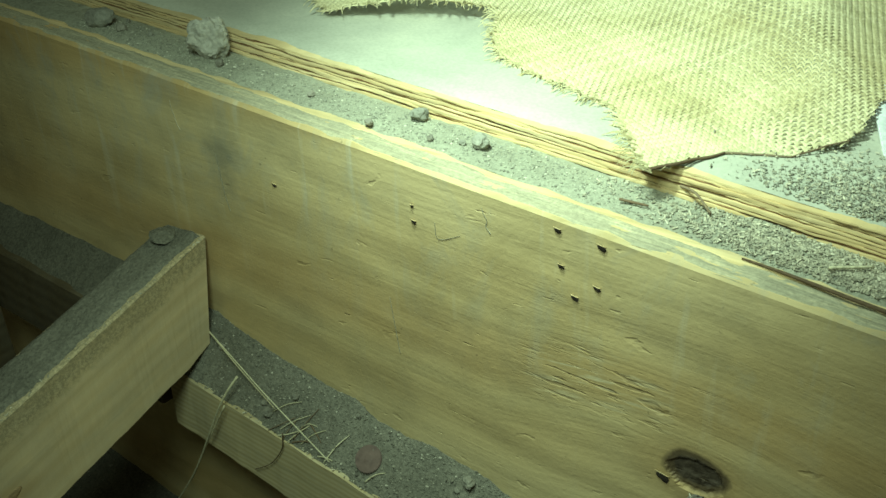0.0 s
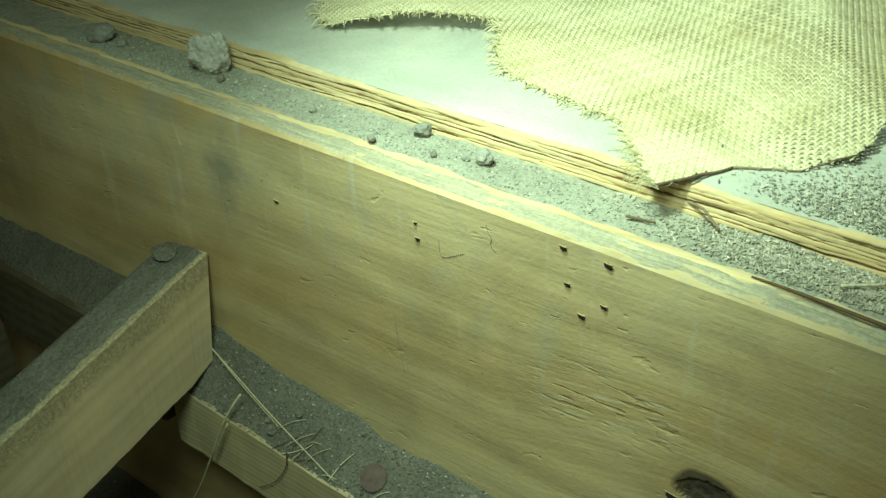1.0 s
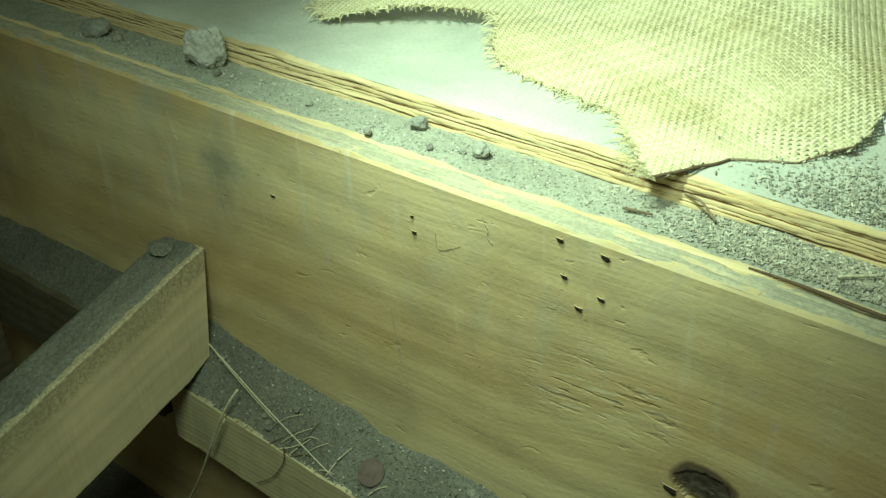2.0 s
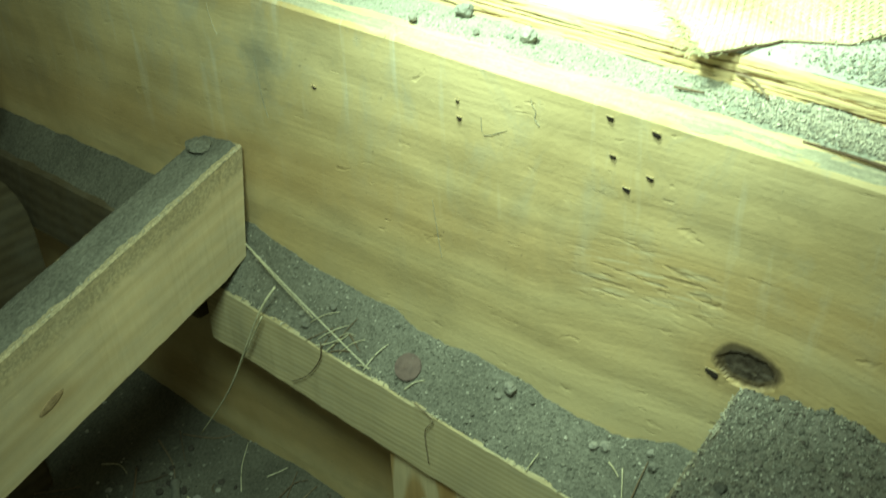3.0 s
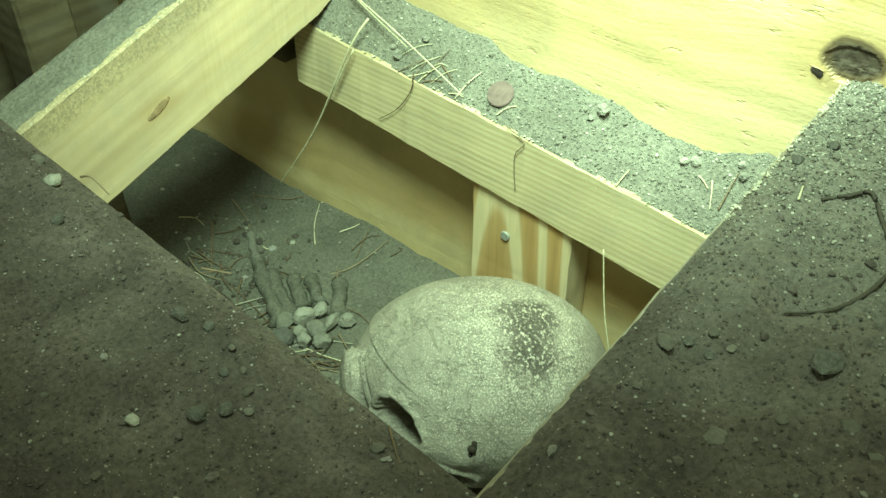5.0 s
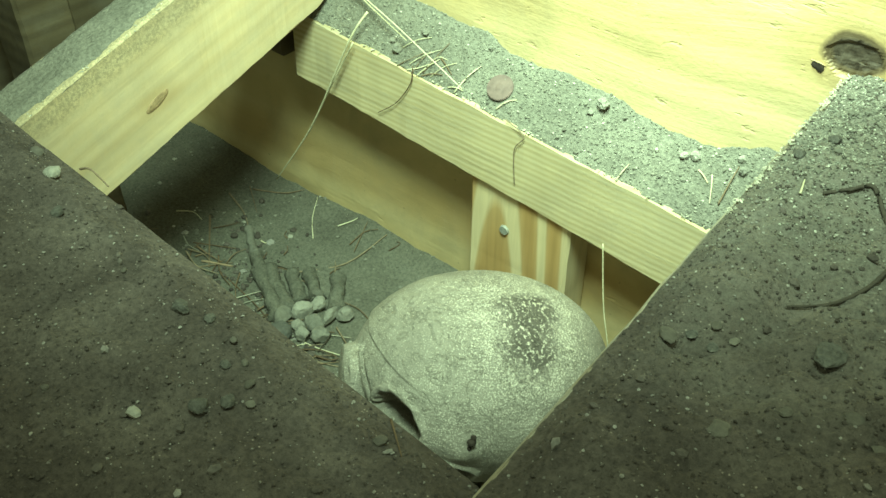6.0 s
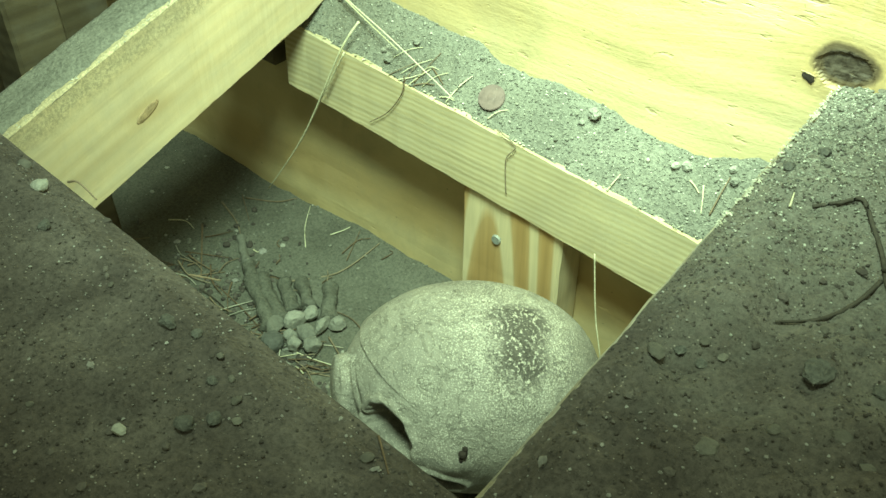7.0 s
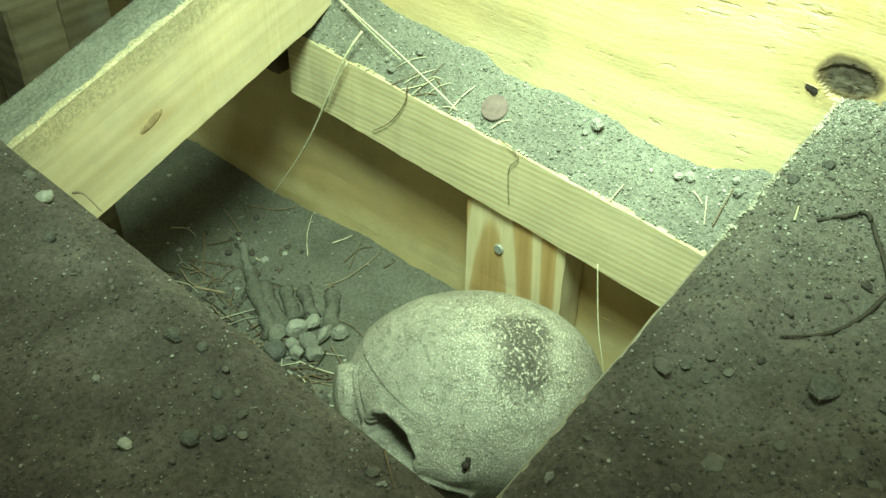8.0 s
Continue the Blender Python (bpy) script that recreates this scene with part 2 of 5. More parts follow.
KNOT = (-0.098, 0.086)
M_PANEL = panel_wood()
M_PLYEDGE_A = wood("pale_veneer", (0.82, 0.64, 0.34), (0.77, 0.57, 0.27), (0.64, 0.42, 0.17), 1.0, rings=0.3, fine=1.6, dust=0.12, dust_col=(0.5, 0.48, 0.4), across=620)
M_PLYEDGE_B = wood("brown_veneer", (0.34, 0.18, 0.07), (0.23, 0.115, 0.045), (0.11, 0.06, 0.025), 1.4, dust=0.1)
M_PINE = wood("pale_pine", (0.74, 0.62, 0.36), (0.68, 0.54, 0.29), (0.52, 0.38, 0.17), 1.0, turn=(0, 0, 0), rings=0.45, ring_scale=60, bend=2.0, dust=0.2)
M_BRACE = brace_wood("knotty_pine", (0.72, 0.58, 0.34), (0.66, 0.50, 0.27), (0.50, 0.34, 0.16), 0.8, turn=(-16, 0, 90), rings=0.2, ring_scale=26, bend=5.0, dust=0.25)
M_STUD = fir()

# Wood tone darkened: the far end's weak light is put into the colour.
M_SIDE = wood("shade_dimmed_wood", (0.155, 0.118, 0.064), (0.125, 0.093, 0.048), (0.085, 0.06, 0.031), 1.2, turn=(0, 0, 90), rings=0.45, ring_scale=22, bend=3.0, dust=0.15)
M_DECK = wood("dirty_deck_board", (0.40, 0.335, 0.22), (0.32, 0.265, 0.17), (0.24, 0.19, 0.12), 1.2, dust=0.8)
M_STRIP = film_dust()
M_SHELF = soil_stuff("dusty_sheet", (0.38, 0.38, 0.295), (0.45, 0.445, 0.345), (0.52, 0.51, 0.39), 0.01, 0.8, 0.06, 0.25)
M_DIRT = soil_stuff("dark_soil", (0.062, 0.048, 0.036), (0.103, 0.082, 0.062), (0.16, 0.130, 0.098), 0.26, 1.3, 1.0)
def drifted_soil():
    """Dark soil under a drift of pale dust that thins out away from the panel."""
    m = soil_stuff("drifted_soil", (0.062, 0.048, 0.036), (0.103, 0.082, 0.062), (0.16, 0.130, 0.098), 0.30, 1.3, 1.0)
    nt = m.node_tree
    b = nt.nodes["Principled BSDF"]
    col = b.inputs["Base Color"].links[0].from_socket
    co = nt.nodes.new("ShaderNodeTexCoord").outputs["Object"]
    sep = nt.nodes.new("ShaderNodeSeparateXYZ")
    nt.links.new(co, sep.inputs[0])
    reach = maths(nt, "ADD", sep.outputs[1], maths(nt, "MULTIPLY", maths(nt, "SUBTRACT", noisy(nt, co, 24, 6, 0.7, 0.5), 0.5), 0.24))
    drift = ramp(nt, reach, (0.13, grey(0)), (0.31, grey(1)))
    grit = ramp(nt, noisy(nt, co, 480, 4, 0.8), (0.34, grey(0.25)), (0.60, grey(1)))
    col = mixed(nt, col, (0.235, 0.215, 0.160), maths(nt, "MULTIPLY", maths(nt, "MULTIPLY", drift, grit), 0.9))
    paint(nt, b, col)
    return m


M_DRIFT = drifted_soil()
M_LEDGE = soil_stuff("grey_dust", (0.165, 0.153, 0.112), (0.207, 0.191, 0.14), (0.255, 0.236, 0.174), 0.10)
M_FLOOR = soil_stuff("floor_soil", (0.115, 0.105, 0.075), (0.15, 0.138, 0.099), (0.186, 0.17, 0.122), 0.08)
M_GRAIN_DARK = grain_stuff("dark_grit", [(0.06, 0.048, 0.036), (0.098, 0.079, 0.06), (0.135, 0.112, 0.087), (0.34, 0.31, 0.25)])
M_GRAIN = grain_stuff("grey_grit", [(0.155, 0.143, 0.105), (0.205, 0.19, 0.14), (0.255, 0.235, 0.172), (0.52, 0.48, 0.37)])
M_STONE = grain_stuff("pale_stone", [(0.20, 0.185, 0.14), (0.27, 0.25, 0.19), (0.37, 0.34, 0.26)])
M_STONE_GREY = grain_stuff("grey_stone", [(0.10, 0.095, 0.075), (0.16, 0.15, 0.122)])
M_STRAW = grain_stuff("dry_straw", [(0.62, 0.54, 0.32), (0.74, 0.67, 0.43)], 0.6)
M_STONE_MID = grain_stuff("mid_stone", [(0.28, 0.27, 0.21), (0.35, 0.335, 0.26)])
M_ROCK = grain_stuff("pale_rock", [(0.44, 0.415, 0.33), (0.50, 0.47, 0.375)])
M_GRAIN_PALE = grain_stuff("pale_grit", [(0.25, 0.24, 0.18), (0.34, 0.33, 0.25), (0.42, 0.405, 0.30), (0.70, 0.66, 0.50)])
M_STONE_DIRTY = grain_stuff("dirty_stone", [(0.088, 0.075, 0.054), (0.12, 0.104, 0.077), (0.17, 0.15, 0.11)])
M_STONE_MUD = grain_stuff("muddy_stone", [(0.14, 0.128, 0.094), (0.19, 0.175, 0.13)])
M_ROOT = grain_stuff("dark_root", [(0.055, 0.045, 0.03), (0.08, 0.065, 0.045)], 0.9)
M_KNOT = grain_stuff("knot_wood", [(0.36, 0.245, 0.12), (0.42, 0.29, 0.15)], 0.8)
M_MID = soil_stuff("pale_grit_dust", (0.29, 0.28, 0.20), (0.355, 0.345, 0.25), (0.41, 0.40, 0.29), 0.08, 1.0, 0.7, 0.5)
M_TWIG = grain_stuff("brown_twig", [(0.12, 0.075, 0.04), (0.22, 0.15, 0.085), (0.30, 0.23, 0.14)], 0.8)
M_CHIP = grain_stuff("wood_chips", [(0.30, 0.28, 0.20), (0.46, 0.42, 0.30), (0.60, 0.54, 0.38), (0.72, 0.66, 0.48)])


def jute():
    m, nt, b, co = start("jute_weave", 0.9)
    g = nt.nodes.new("ShaderNodeNewGeometry")
    col = ramp(nt, g.outputs["Random Per Island"], (0.0, (0.52, 0.455, 0.255)), (0.5, (0.63, 0.56, 0.325)), (1.0, (0.72, 0.65, 0.395)))
    col = mixed(nt, col, ramp(nt, noisy(nt, co, 700, 3, 0.6), (0.3, grey(0.6)), (0.65, grey(1.0))), 0.6, "MULTIPLY")
    col = mixed(nt, col, ramp(nt, noisy(nt, co, 11, 4, 0.6), (0.35, (0.72, 0.66, 0.55)), (0.6, grey(1.0))), 0.7, "MULTIPLY")
    paint(nt, b, col)
    bump(nt, b, noisy(nt, co, 1500, 2), 0.5, 0.0006)
    return m


def skull_shell():
    """Grey moulded shell of a prop skull, with pale powder and a dark dirty patch on the crown."""
    m, nt, b, co = start("powdered_skull", 0.6)
    col = ramp(nt, noisy(nt, co, 22, 5, 0.6, 0.4), (0.3, (0.26, 0.228, 0.17)), (0.65, (0.365, 0.322, 0.24)))
    col = mixed(nt, col, (0.17, 0.145, 0.10), maths(nt, "MULTIPLY", ramp(nt, noisy(nt, co, 55, 6, 0.75, 0.8), (0.54, grey(0)), (0.70, grey(1))), 0.5))
    jitter = maths(nt, "MULTIPLY", maths(nt, "SUBTRACT", noisy(nt, co, 60, 5, 0.7), 0.5), 0.040)
    dist = maths(nt, "ADD", maths(nt, "MINIMUM", near(nt, co, PATCH, (1, 1, 1)), near(nt, co, (0.043, -0.003, 0.059), (1.1, 1.1, 1.1))), jitter)
    round_patch = ramp(nt, dist, (0.018, grey(0.80)), (0.062, grey(0.0)))
    drift = ramp(nt, noisy(nt, co, 15, 4, 0.6), (0.44, grey(0.0)), (0.68, grey(0.55)))
    zone = maths(nt, "MAXIMUM", round_patch, drift)
    flecks = noisy(nt, co, 1000, 3, 0.75)
    powder = ramp(nt, maths(nt, "ADD", flecks, maths(nt, "MULTIPLY", zone, 0.16)), (0.600, grey(0)), (0.655, grey(1)))
    col = mixed(nt, col, (0.72, 0.635, 0.475), maths(nt, "MULTIPLY", powder, 0.95))
    pits = ramp(nt, noisy(nt, co, 330, 3, 0.6), (0.30, grey(1)), (0.37, grey(0)))
    col = mixed(nt, col, (0.13, 0.115, 0.08), maths(nt, "MULTIPLY", pits, 0.5))
    zone2 = ramp(nt, dist, (0.014, grey(0.95)), (0.027, grey(0)))
    grit = ramp(nt, noisy(nt, co, 420, 4, 0.75), (0.535, (0.105, 0.088, 0.066)), (0.60, (0.66, 0.58, 0.43)))
    col = mixed(nt, col, grit, zone2)
    paint(nt, b, col)
    lines = ramp(nt, noisy(nt, co, 38, 6, 0.75, 1.2), (0.485, grey(1)), (0.5, grey(0.55)), (0.515, grey(1)))
    bump(nt, b, maths(nt, "ADD", maths(nt, "ADD", noisy(nt, co, 700, 4, 0.7), maths(nt, "MULTIPLY", noisy(nt, co, 170, 4, 0.7), 0.7)), maths(nt, "MULTIPLY", lines, 0.7)), 0.85, 0.0015)
    return m


PATCH = (0.030, 0.012, 0.066)
M_JUTE = jute()
M_SKULL = skull_shell()


def plain(name, col, rough=0.5, metal=0.0):
    m, nt, b, co = start(name, rough)
    b.inputs["Metallic"].default_value = metal
    paint(nt, b, ramp(nt, noisy(nt, co, 180, 5, 0.7), (0.3, tuple(c * 0.6 for c in col)), (0.7, col)))
    return m


M_COPPER = plain("dull_copper", (0.185, 0.125, 0.100), 0.6, 0.2)
M_STEEL = plain("dull_steel", (0.46, 0.45, 0.37), 0.5, 0.3)
M_PIT = plain("hole_shade_and_crumb", (0.050, 0.037, 0.025), 0.95)
M_CARD = plain("white_card", (0.80, 0.82, 0.78), 0.5)
M_MUD = soil_stuff("caked_mud", (0.085, 0.078, 0.06), (0.12, 0.11, 0.085), (0.155, 0.143, 0.11), 0.05, 2.0)


# ---- building helpers ----
def thing(name, base, label, category, group="", kind=""):
    ob = new(name)
    ob.location = base
    ob.empty_display_size = 0.02
    return tagged(ob, label, category, group, kind)


def put(name, bm, mat, at=(0, 0, 0), smooth=False):
    """A mesh object whose vertices, given in the world, are kept from the place at."""
    bm.transform(Matrix.Translation(-Vector(at)))
    me = bpy.data.meshes.new(name)
    bm.to_mesh(me)
    bm.free()
    me.materials.append(mat)
    if smooth:
        me.polygons.foreach_set("use_smooth", [True] * len(me.polygons))
    ob = new(name, me)
    ob.location = at
    return ob


def part(name, bm, mat, parent, label="", smooth=False):
    base = Vector(parent.location)
    up = parent.parent
    while up:
        base += up.location
        up = up.parent
    ob = put(name, bm, mat, base, smooth)
    ob.parent = parent
    ob.location = (0, 0, 0)
    return tagged(ob, label)


def raw(name, verts, faces, mat, smooth=True):
    me = bpy.data.meshes.new(name)
    me.from_pydata(verts, [], faces)
    me.materials.append(mat)
    if smooth:
        me.polygons.foreach_set("use_smooth", [True] * len(me.polygons))
    return new(name, me)


def rough_board(a, b, width, height, side, up, seg=24, wobble=0.0006, bevel=0.0025, seed=0):
    """A board from a to b, its section spanned by side * width and up * height from the lines a, b."""
    a, b, side, up = Vector(a), Vector(b), Vector(side).normalized(), Vector(up).normalized()
    bm = bmesh.new()
    sec = []
    c = bevel
    for s, h in ((0, c), (0, height - c), (c, height), (width - c, height), (width, height - c), (width, c), (width - c, 0), (c, 0)):
        sec.append((s, h))
    rows = []
    for i in range(seg + 1):
        p = a.lerp(b, i / seg)
        row = []
        for k, (s, h) in enumerate(sec):
            q = p + side * s + up * h
            n = noise.noise_vector(q * 45 + Vector((seed, k, 0)))
            n2 = noise.noise_vector(q * 190 + Vector((seed, k, 7)))
            row.append(bm.verts.new(q + n * wobble + n2 * wobble * 0.6))
        rows.append(row)
    for r0, r1 in zip(rows, rows[1:]):
        for k in range(8):
            bm.faces.new((r0[k], r0[(k + 1) % 8], r1[(k + 1) % 8], r1[k]))
    bm.faces.new(rows[0])
    bm.faces.new(rows[-1][::-1])
    bmesh.ops.recalc_face_normals(bm, faces=bm.faces)
    return bm


def fbm(x, y, f, seed=0.0, octaves=4):
    v, a = 0.0, 1.0
    for _ in range(octaves):
        v += a * noise.noise((x * f, y * f, seed))
        f, a = f * 2.1, a * 0.5
    return v


def soil(name, x0, x1, y0, y1, step, height, mat, label, category="soil", keep=None, warp=None):
    """A sheet of earth z = height(x, y), with keep(x, y) for its outline, or warp(x, y) to bend it along an edge."""
    nx, ny = max(2, int((x1 - x0) / step)), max(2, int((y1 - y0) / step))
    verts = [(x0 + (x1 - x0) * i / nx, y0 + (y1 - y0) * j / ny) for j in range(ny + 1) for i in range(nx + 1)]
    if warp:
        verts = [warp(x, y) for x, y in verts]
    verts = [(x, y, height(x, y)) for x, y in verts]
    faces = []
    for j in range(ny):
        for i in range(nx):
            k = j * (nx + 1) + i
            if keep is None or keep(verts[k][0] + step / 2, verts[k][1] + step / 2):
                faces.append((k, k + 1, k + nx + 2, k + nx + 1))
    ob = raw(name, verts, faces, mat)
    return tagged(ob, label, category, kind="stuff")


ICO = bmesh.new()
bmesh.ops.create_icosphere(ICO, subdivisions=1, radius=1.0)
ICO_V = [tuple(v.co) for v in ICO.verts]
ICO_F = [tuple(v.index for v in f.verts) for f in ICO.faces]
ICO.free()


def grains(name, count, place, small, big, mat, label, seed, category="gravel", power=3.0):
    """Loose grains: place(rng) gives a spot on the ground; most are near the small size."""
    rng = random.Random(seed)
    verts, faces = [], []
    for _ in range(count):
        p = place(rng)
        if p is None:
            continue
        r = small + (big - small) * rng.random() ** power
        sx, sy, sz = (r * rng.uniform(0.7, 1.3) for _ in range(3))
        turn = rng.uniform(0, 6.28)
        c, s = math.cos(turn), math.sin(turn)
        k = len(verts)
        for vx, vy, vz in ICO_V:
            j = rng.uniform(0.75, 1.2)
            x, y, z = vx * sx * j, vy * sy * j, vz * sz * 0.75 * j
            verts.append((p[0] + x * c - y * s, p[1] + x * s + y * c, p[2] + z + sz * 0.2))
        faces += [(a + k, b + k, d + k) for a, b, d in ICO_F]
    return tagged(raw(name, verts, faces, mat, False), label, category, kind="stuff")


def stone(name, at, size, mat, label, seed, group="", sub=3, sharp=0.28):
    """One lump with facets and pits."""
    bm = bmesh.new()
    bmesh.ops.create_icosphere(bm, subdivisions=sub, radius=1.0)
    rng = random.Random(seed)
    cuts = [(Vector((rng.gauss(0, 1), rng.gauss(0, 1), rng.gauss(0, 1))).normalized(), rng.uniform(0.62, 0.9)) for _ in range(9)]
    for v in bm.verts:
        for n, d in cuts:
            over = v.co.dot(n) - d
            if over > 0:
                v.co -= n * over * 0.9
        v.co *= 1 + sharp * 0.35 * noise.noise(v.co * 2.3 + Vector((seed, 0, 0))) + sharp * 0.2 * noise.noise(v.co * 7 + Vector((0, seed, 0)))
        v.co = Vector((v.co.x * size[0], v.co.y * size[1], v.co.z * size[2]))
    bm.transform(Matrix.Rotation(rng.uniform(0, 6.28), 4, "Z"))
    low = min(v.co.z for v in bm.verts)
    bm.transform(Matrix.Translation(Vector(at) - Vector((0, 0, low + size[2] * 0.22))))
    return tagged(put(name, bm, mat, at), label, "stone", group)


def stalk(bm, points, r0, r1, sides=5, seg=6):
    """A thin bent stem through the points."""
    pts = [Vector(p) for p in points]
    line = []
    n = len(pts)
    for i in range(n - 1):
        p0, p1, p2, p3 = pts[max(0, i - 1)], pts[i], pts[i + 1], pts[min(n - 1, i + 2)]
        for k in range(seg):
            t = k / seg
            line.append(0.5 * (2 * p1 + (p2 - p0) * t + (2 * p0 - 5 * p1 + 4 * p2 - p3) * t * t + (3 * p1 - p0 - 3 * p2 + p3) * t ** 3))
    line.append(pts[-1])
    rings = []
    for i, p in enumerate(line):
        d = (line[min(i + 1, len(line) - 1)] - line[max(i - 1, 0)]).normalized()
        a = d.orthogonal().normalized()
        b = d.cross(a)
        r = r0 + (r1 - r0) * i / (len(line) - 1)
        rings.append([bm.verts.new(p + (a * math.cos(2 * math.pi * k / sides) + b * math.sin(2 * math.pi * k / sides)) * r) for k in range(sides)])
    for u, w in zip(rings, rings[1:]):
        for k in range(sides):
            bm.faces.new((u[k], u[(k + 1) % sides], w[(k + 1) % sides], w[k]))
    bm.faces.new(rings[0][::-1])
    bm.faces.new(rings[-1])
    return bm


def stem(name, points, r0, r1, mat, label, category="straw", group=""):
    bm = stalk(bmesh.new(), points, r0, r1)
    return tagged(put(name, bm, mat, points[0], True), label, category, group)


# ---- ground and back of the pit ----
FLOOR_Z = -0.228


def floor_height(x, y):
    z = FLOOR_Z + 0.006 * fbm(x, y, 9, 3) + 0.0022 * fbm(x, y, 60, 5, 3)
    z += 0.012 * math.exp(-((y - 0.40) / 0.03) ** 2)
    return z


ground = soil("ground", -1.3, 0.8, -0.9, 0.40, 0.008, floor_height, M_FLOOR, "grey dusty earth floor with fine grit", "ground")
ground["kind"] = "structure"
far = bmesh.new()
bmesh.ops.create_grid(far, x_segments=2, y_segments=2, size=40)
bmesh.ops.translate(far, verts=far.verts, vec=(0, 0, FLOOR_Z - 0.03))
tagged(put("earth", far, M_FLOOR), "bare earth spreading round the boards", "ground", kind="structure")

# ---- plywood panel standing upright ----
PANEL_Y, PANEL_TOP = 0.397, 0.2105


def rise(x):
    """The panel's top and all that lies on it falls a little along x."""
    return -0.045 * (max(-1.2, min(0.6, x)) + 0.25)


panel = thing("plywood_panel", (0, PANEL_Y, FLOOR_Z), "upright weathered plywood panel with a dark knot", "panel")


def panel_face():
    bm = bmesh.new()
    xs = list(np.arange(-1.25, -0.72, 0.02)) + list(np.arange(-0.72, -0.124, 0.004)) + list(np.arange(-0.124, -0.072, 0.0015)) + list(np.arange(-0.072, 0.10, 0.004)) + list(np.arange(0.10, 0.62, 0.02))
    zs = list(np.arange(-0.25, 0.0, 0.01)) + list(np.arange(0.0, 0.064, 0.004)) + list(np.arange(0.064, 0.106, 0.0015)) + list(np.arange(0.106, PANEL_TOP - 0.004, 0.004)) + [PANEL_TOP - 0.002]
    grid = []
    for z in zs:
        row = []
        for x in xs:
            y = PANEL_Y + 0.0006 * noise.noise((x * 14, 0, z * 60))
            d = math.hypot(x - KNOT[0], (z - KNOT[1]) * 1.45) + 0.0012 * noise.noise((x * 120, 3, z * 120))
            if d < 0.0160:
                y += 0.0020 * min(1, (0.0160 - d) / 0.0022) + 0.0008 * noise.noise((x * 300, 1, z * 300))
            row.append(bm.verts.new((x, y, z + rise(x) * max(0.0, z / PANEL_TOP))))
        grid.append(row)
    top = [bm.verts.new((x, PANEL_Y + 0.0016 + 0.0005 * noise.noise((x * 90, 1, 0)), PANEL_TOP + rise(x) + 0.0012 * noise.noise((x * 60, 5, 0)))) for x in xs]
    grid.append(top)
    back = [bm.verts.new((x, PANEL_Y + 0.016, PANEL_TOP + rise(x))) for x in xs]
    grid.append(back)
    grid.append([bm.verts.new((x, PANEL_Y + 0.016, -0.25)) for x in xs])
    for r0, r1 in zip(grid, grid[1:]):
        for i in range(len(xs) - 1):
            bm.faces.new((r0[i], r0[i + 1], r1[i + 1], r1[i]))
    return bm


part("sheet", panel_face(), M_PANEL, panel)
# Flat discs, hole shade in their dark colour; the first marks a spot by the knot.
for hx, hz, hr in ((-0.1150, 0.0740, 0.0042), (-0.392, 0.168, 0.0022), (-0.278, 0.177, 0.0020), (-0.279, 0.187, 0.0014), (-0.185, 0.201, 0.0022), (-0.160, 0.199, 0.0026), (-0.182, 0.181, 0.0020), (-0.161, 0.175, 0.0022), (-0.173, 0.165, 0.0024)):
    pit = bmesh.new()
    bmesh.ops.create_uvsphere(pit, u_segments=9, v_segments=6, radius=1)
    for v in pit.verts:
        v.co = Vector((v.co.x * hr * 0.95, v.co.y * 0.0007, v.co.z * hr * 0.55)) * (1 + 0.4 * noise.noise(v.co * 3 + Vector((hx * 90, 0, 0))))
    bmesh.ops.transform(pit, matrix=pose(hx, PANEL_Y - 0.0004, hz, 0, 25, 0), verts=pit.verts)
    hole = part("nail_hole", pit, M_PIT, panel, "flat dark disc, a torn hole's shade in its colour")
    lip = stalk(bmesh.new(), [(hx - hr * 1.1, PANEL_Y - 0.0006, hz + hr * 0.7), (hx, PANEL_Y - 0.0014, hz + hr * 0.75), (hx + hr * 0.9, PANEL_Y - 0.0004, hz + hr * 0.4)], 0.00018, 0.0003, 4, 3)
    part("torn_fibre", lip, M_PLYEDGE_A, hole, "pale torn wood fibre", True)

# ---- ledge board under the panel, with its post ----
ledge = thing("ledge_board", (-0.3, 0.362, -0.08), "pale pine batten fixed along the plywood panel", "board")
part("batten", rough_board((-0.503, 0.362, -0.0615), (-0.03, 0.362, -0.1015), 0.036, 0.0605, (0, 1, 0), (0, 0, 1), 60, 0.0008, 0.002, 1), M_PINE, ledge)
far_ledge = thing("ledge_board", (-0.8, 0.362, -0.08), "dusty batten along the plywood panel behind the brace, shade in its colour", "board")
# Batten behind the brace: its shade comes from the darkened wood colour.
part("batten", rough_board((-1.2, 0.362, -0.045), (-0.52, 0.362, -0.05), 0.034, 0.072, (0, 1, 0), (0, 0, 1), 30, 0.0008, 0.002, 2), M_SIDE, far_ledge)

post = thing("support_post", (-0.28, 0.366, -0.24), "short orange fir post with bold wavy grain", "post")
part("timber", rough_board((-0.325, 0.366, -0.25), (-0.325, 0.366, -0.074), 0.031, 0.0885, (0, 1, 0), (1, 0, 0), 12, 0.0005, 0.002, 3), M_STUD, post)
nail = bmesh.new()
bmesh.ops.create_cone(nail, cap_ends=True, segments=14, radius1=0.0042, radius2=0.0036, depth=0.002, matrix=pose(-0.292, 0.3652, -0.114, 90, 0, 0))
part("nail_head", nail, M_STEEL, post, "dull steel nail head")

# ---- brace ----
brace = thing("brace", (-0.49, 0.2, 0.0), "sloping pale pine brace with a small knot and dust on top", "brace")


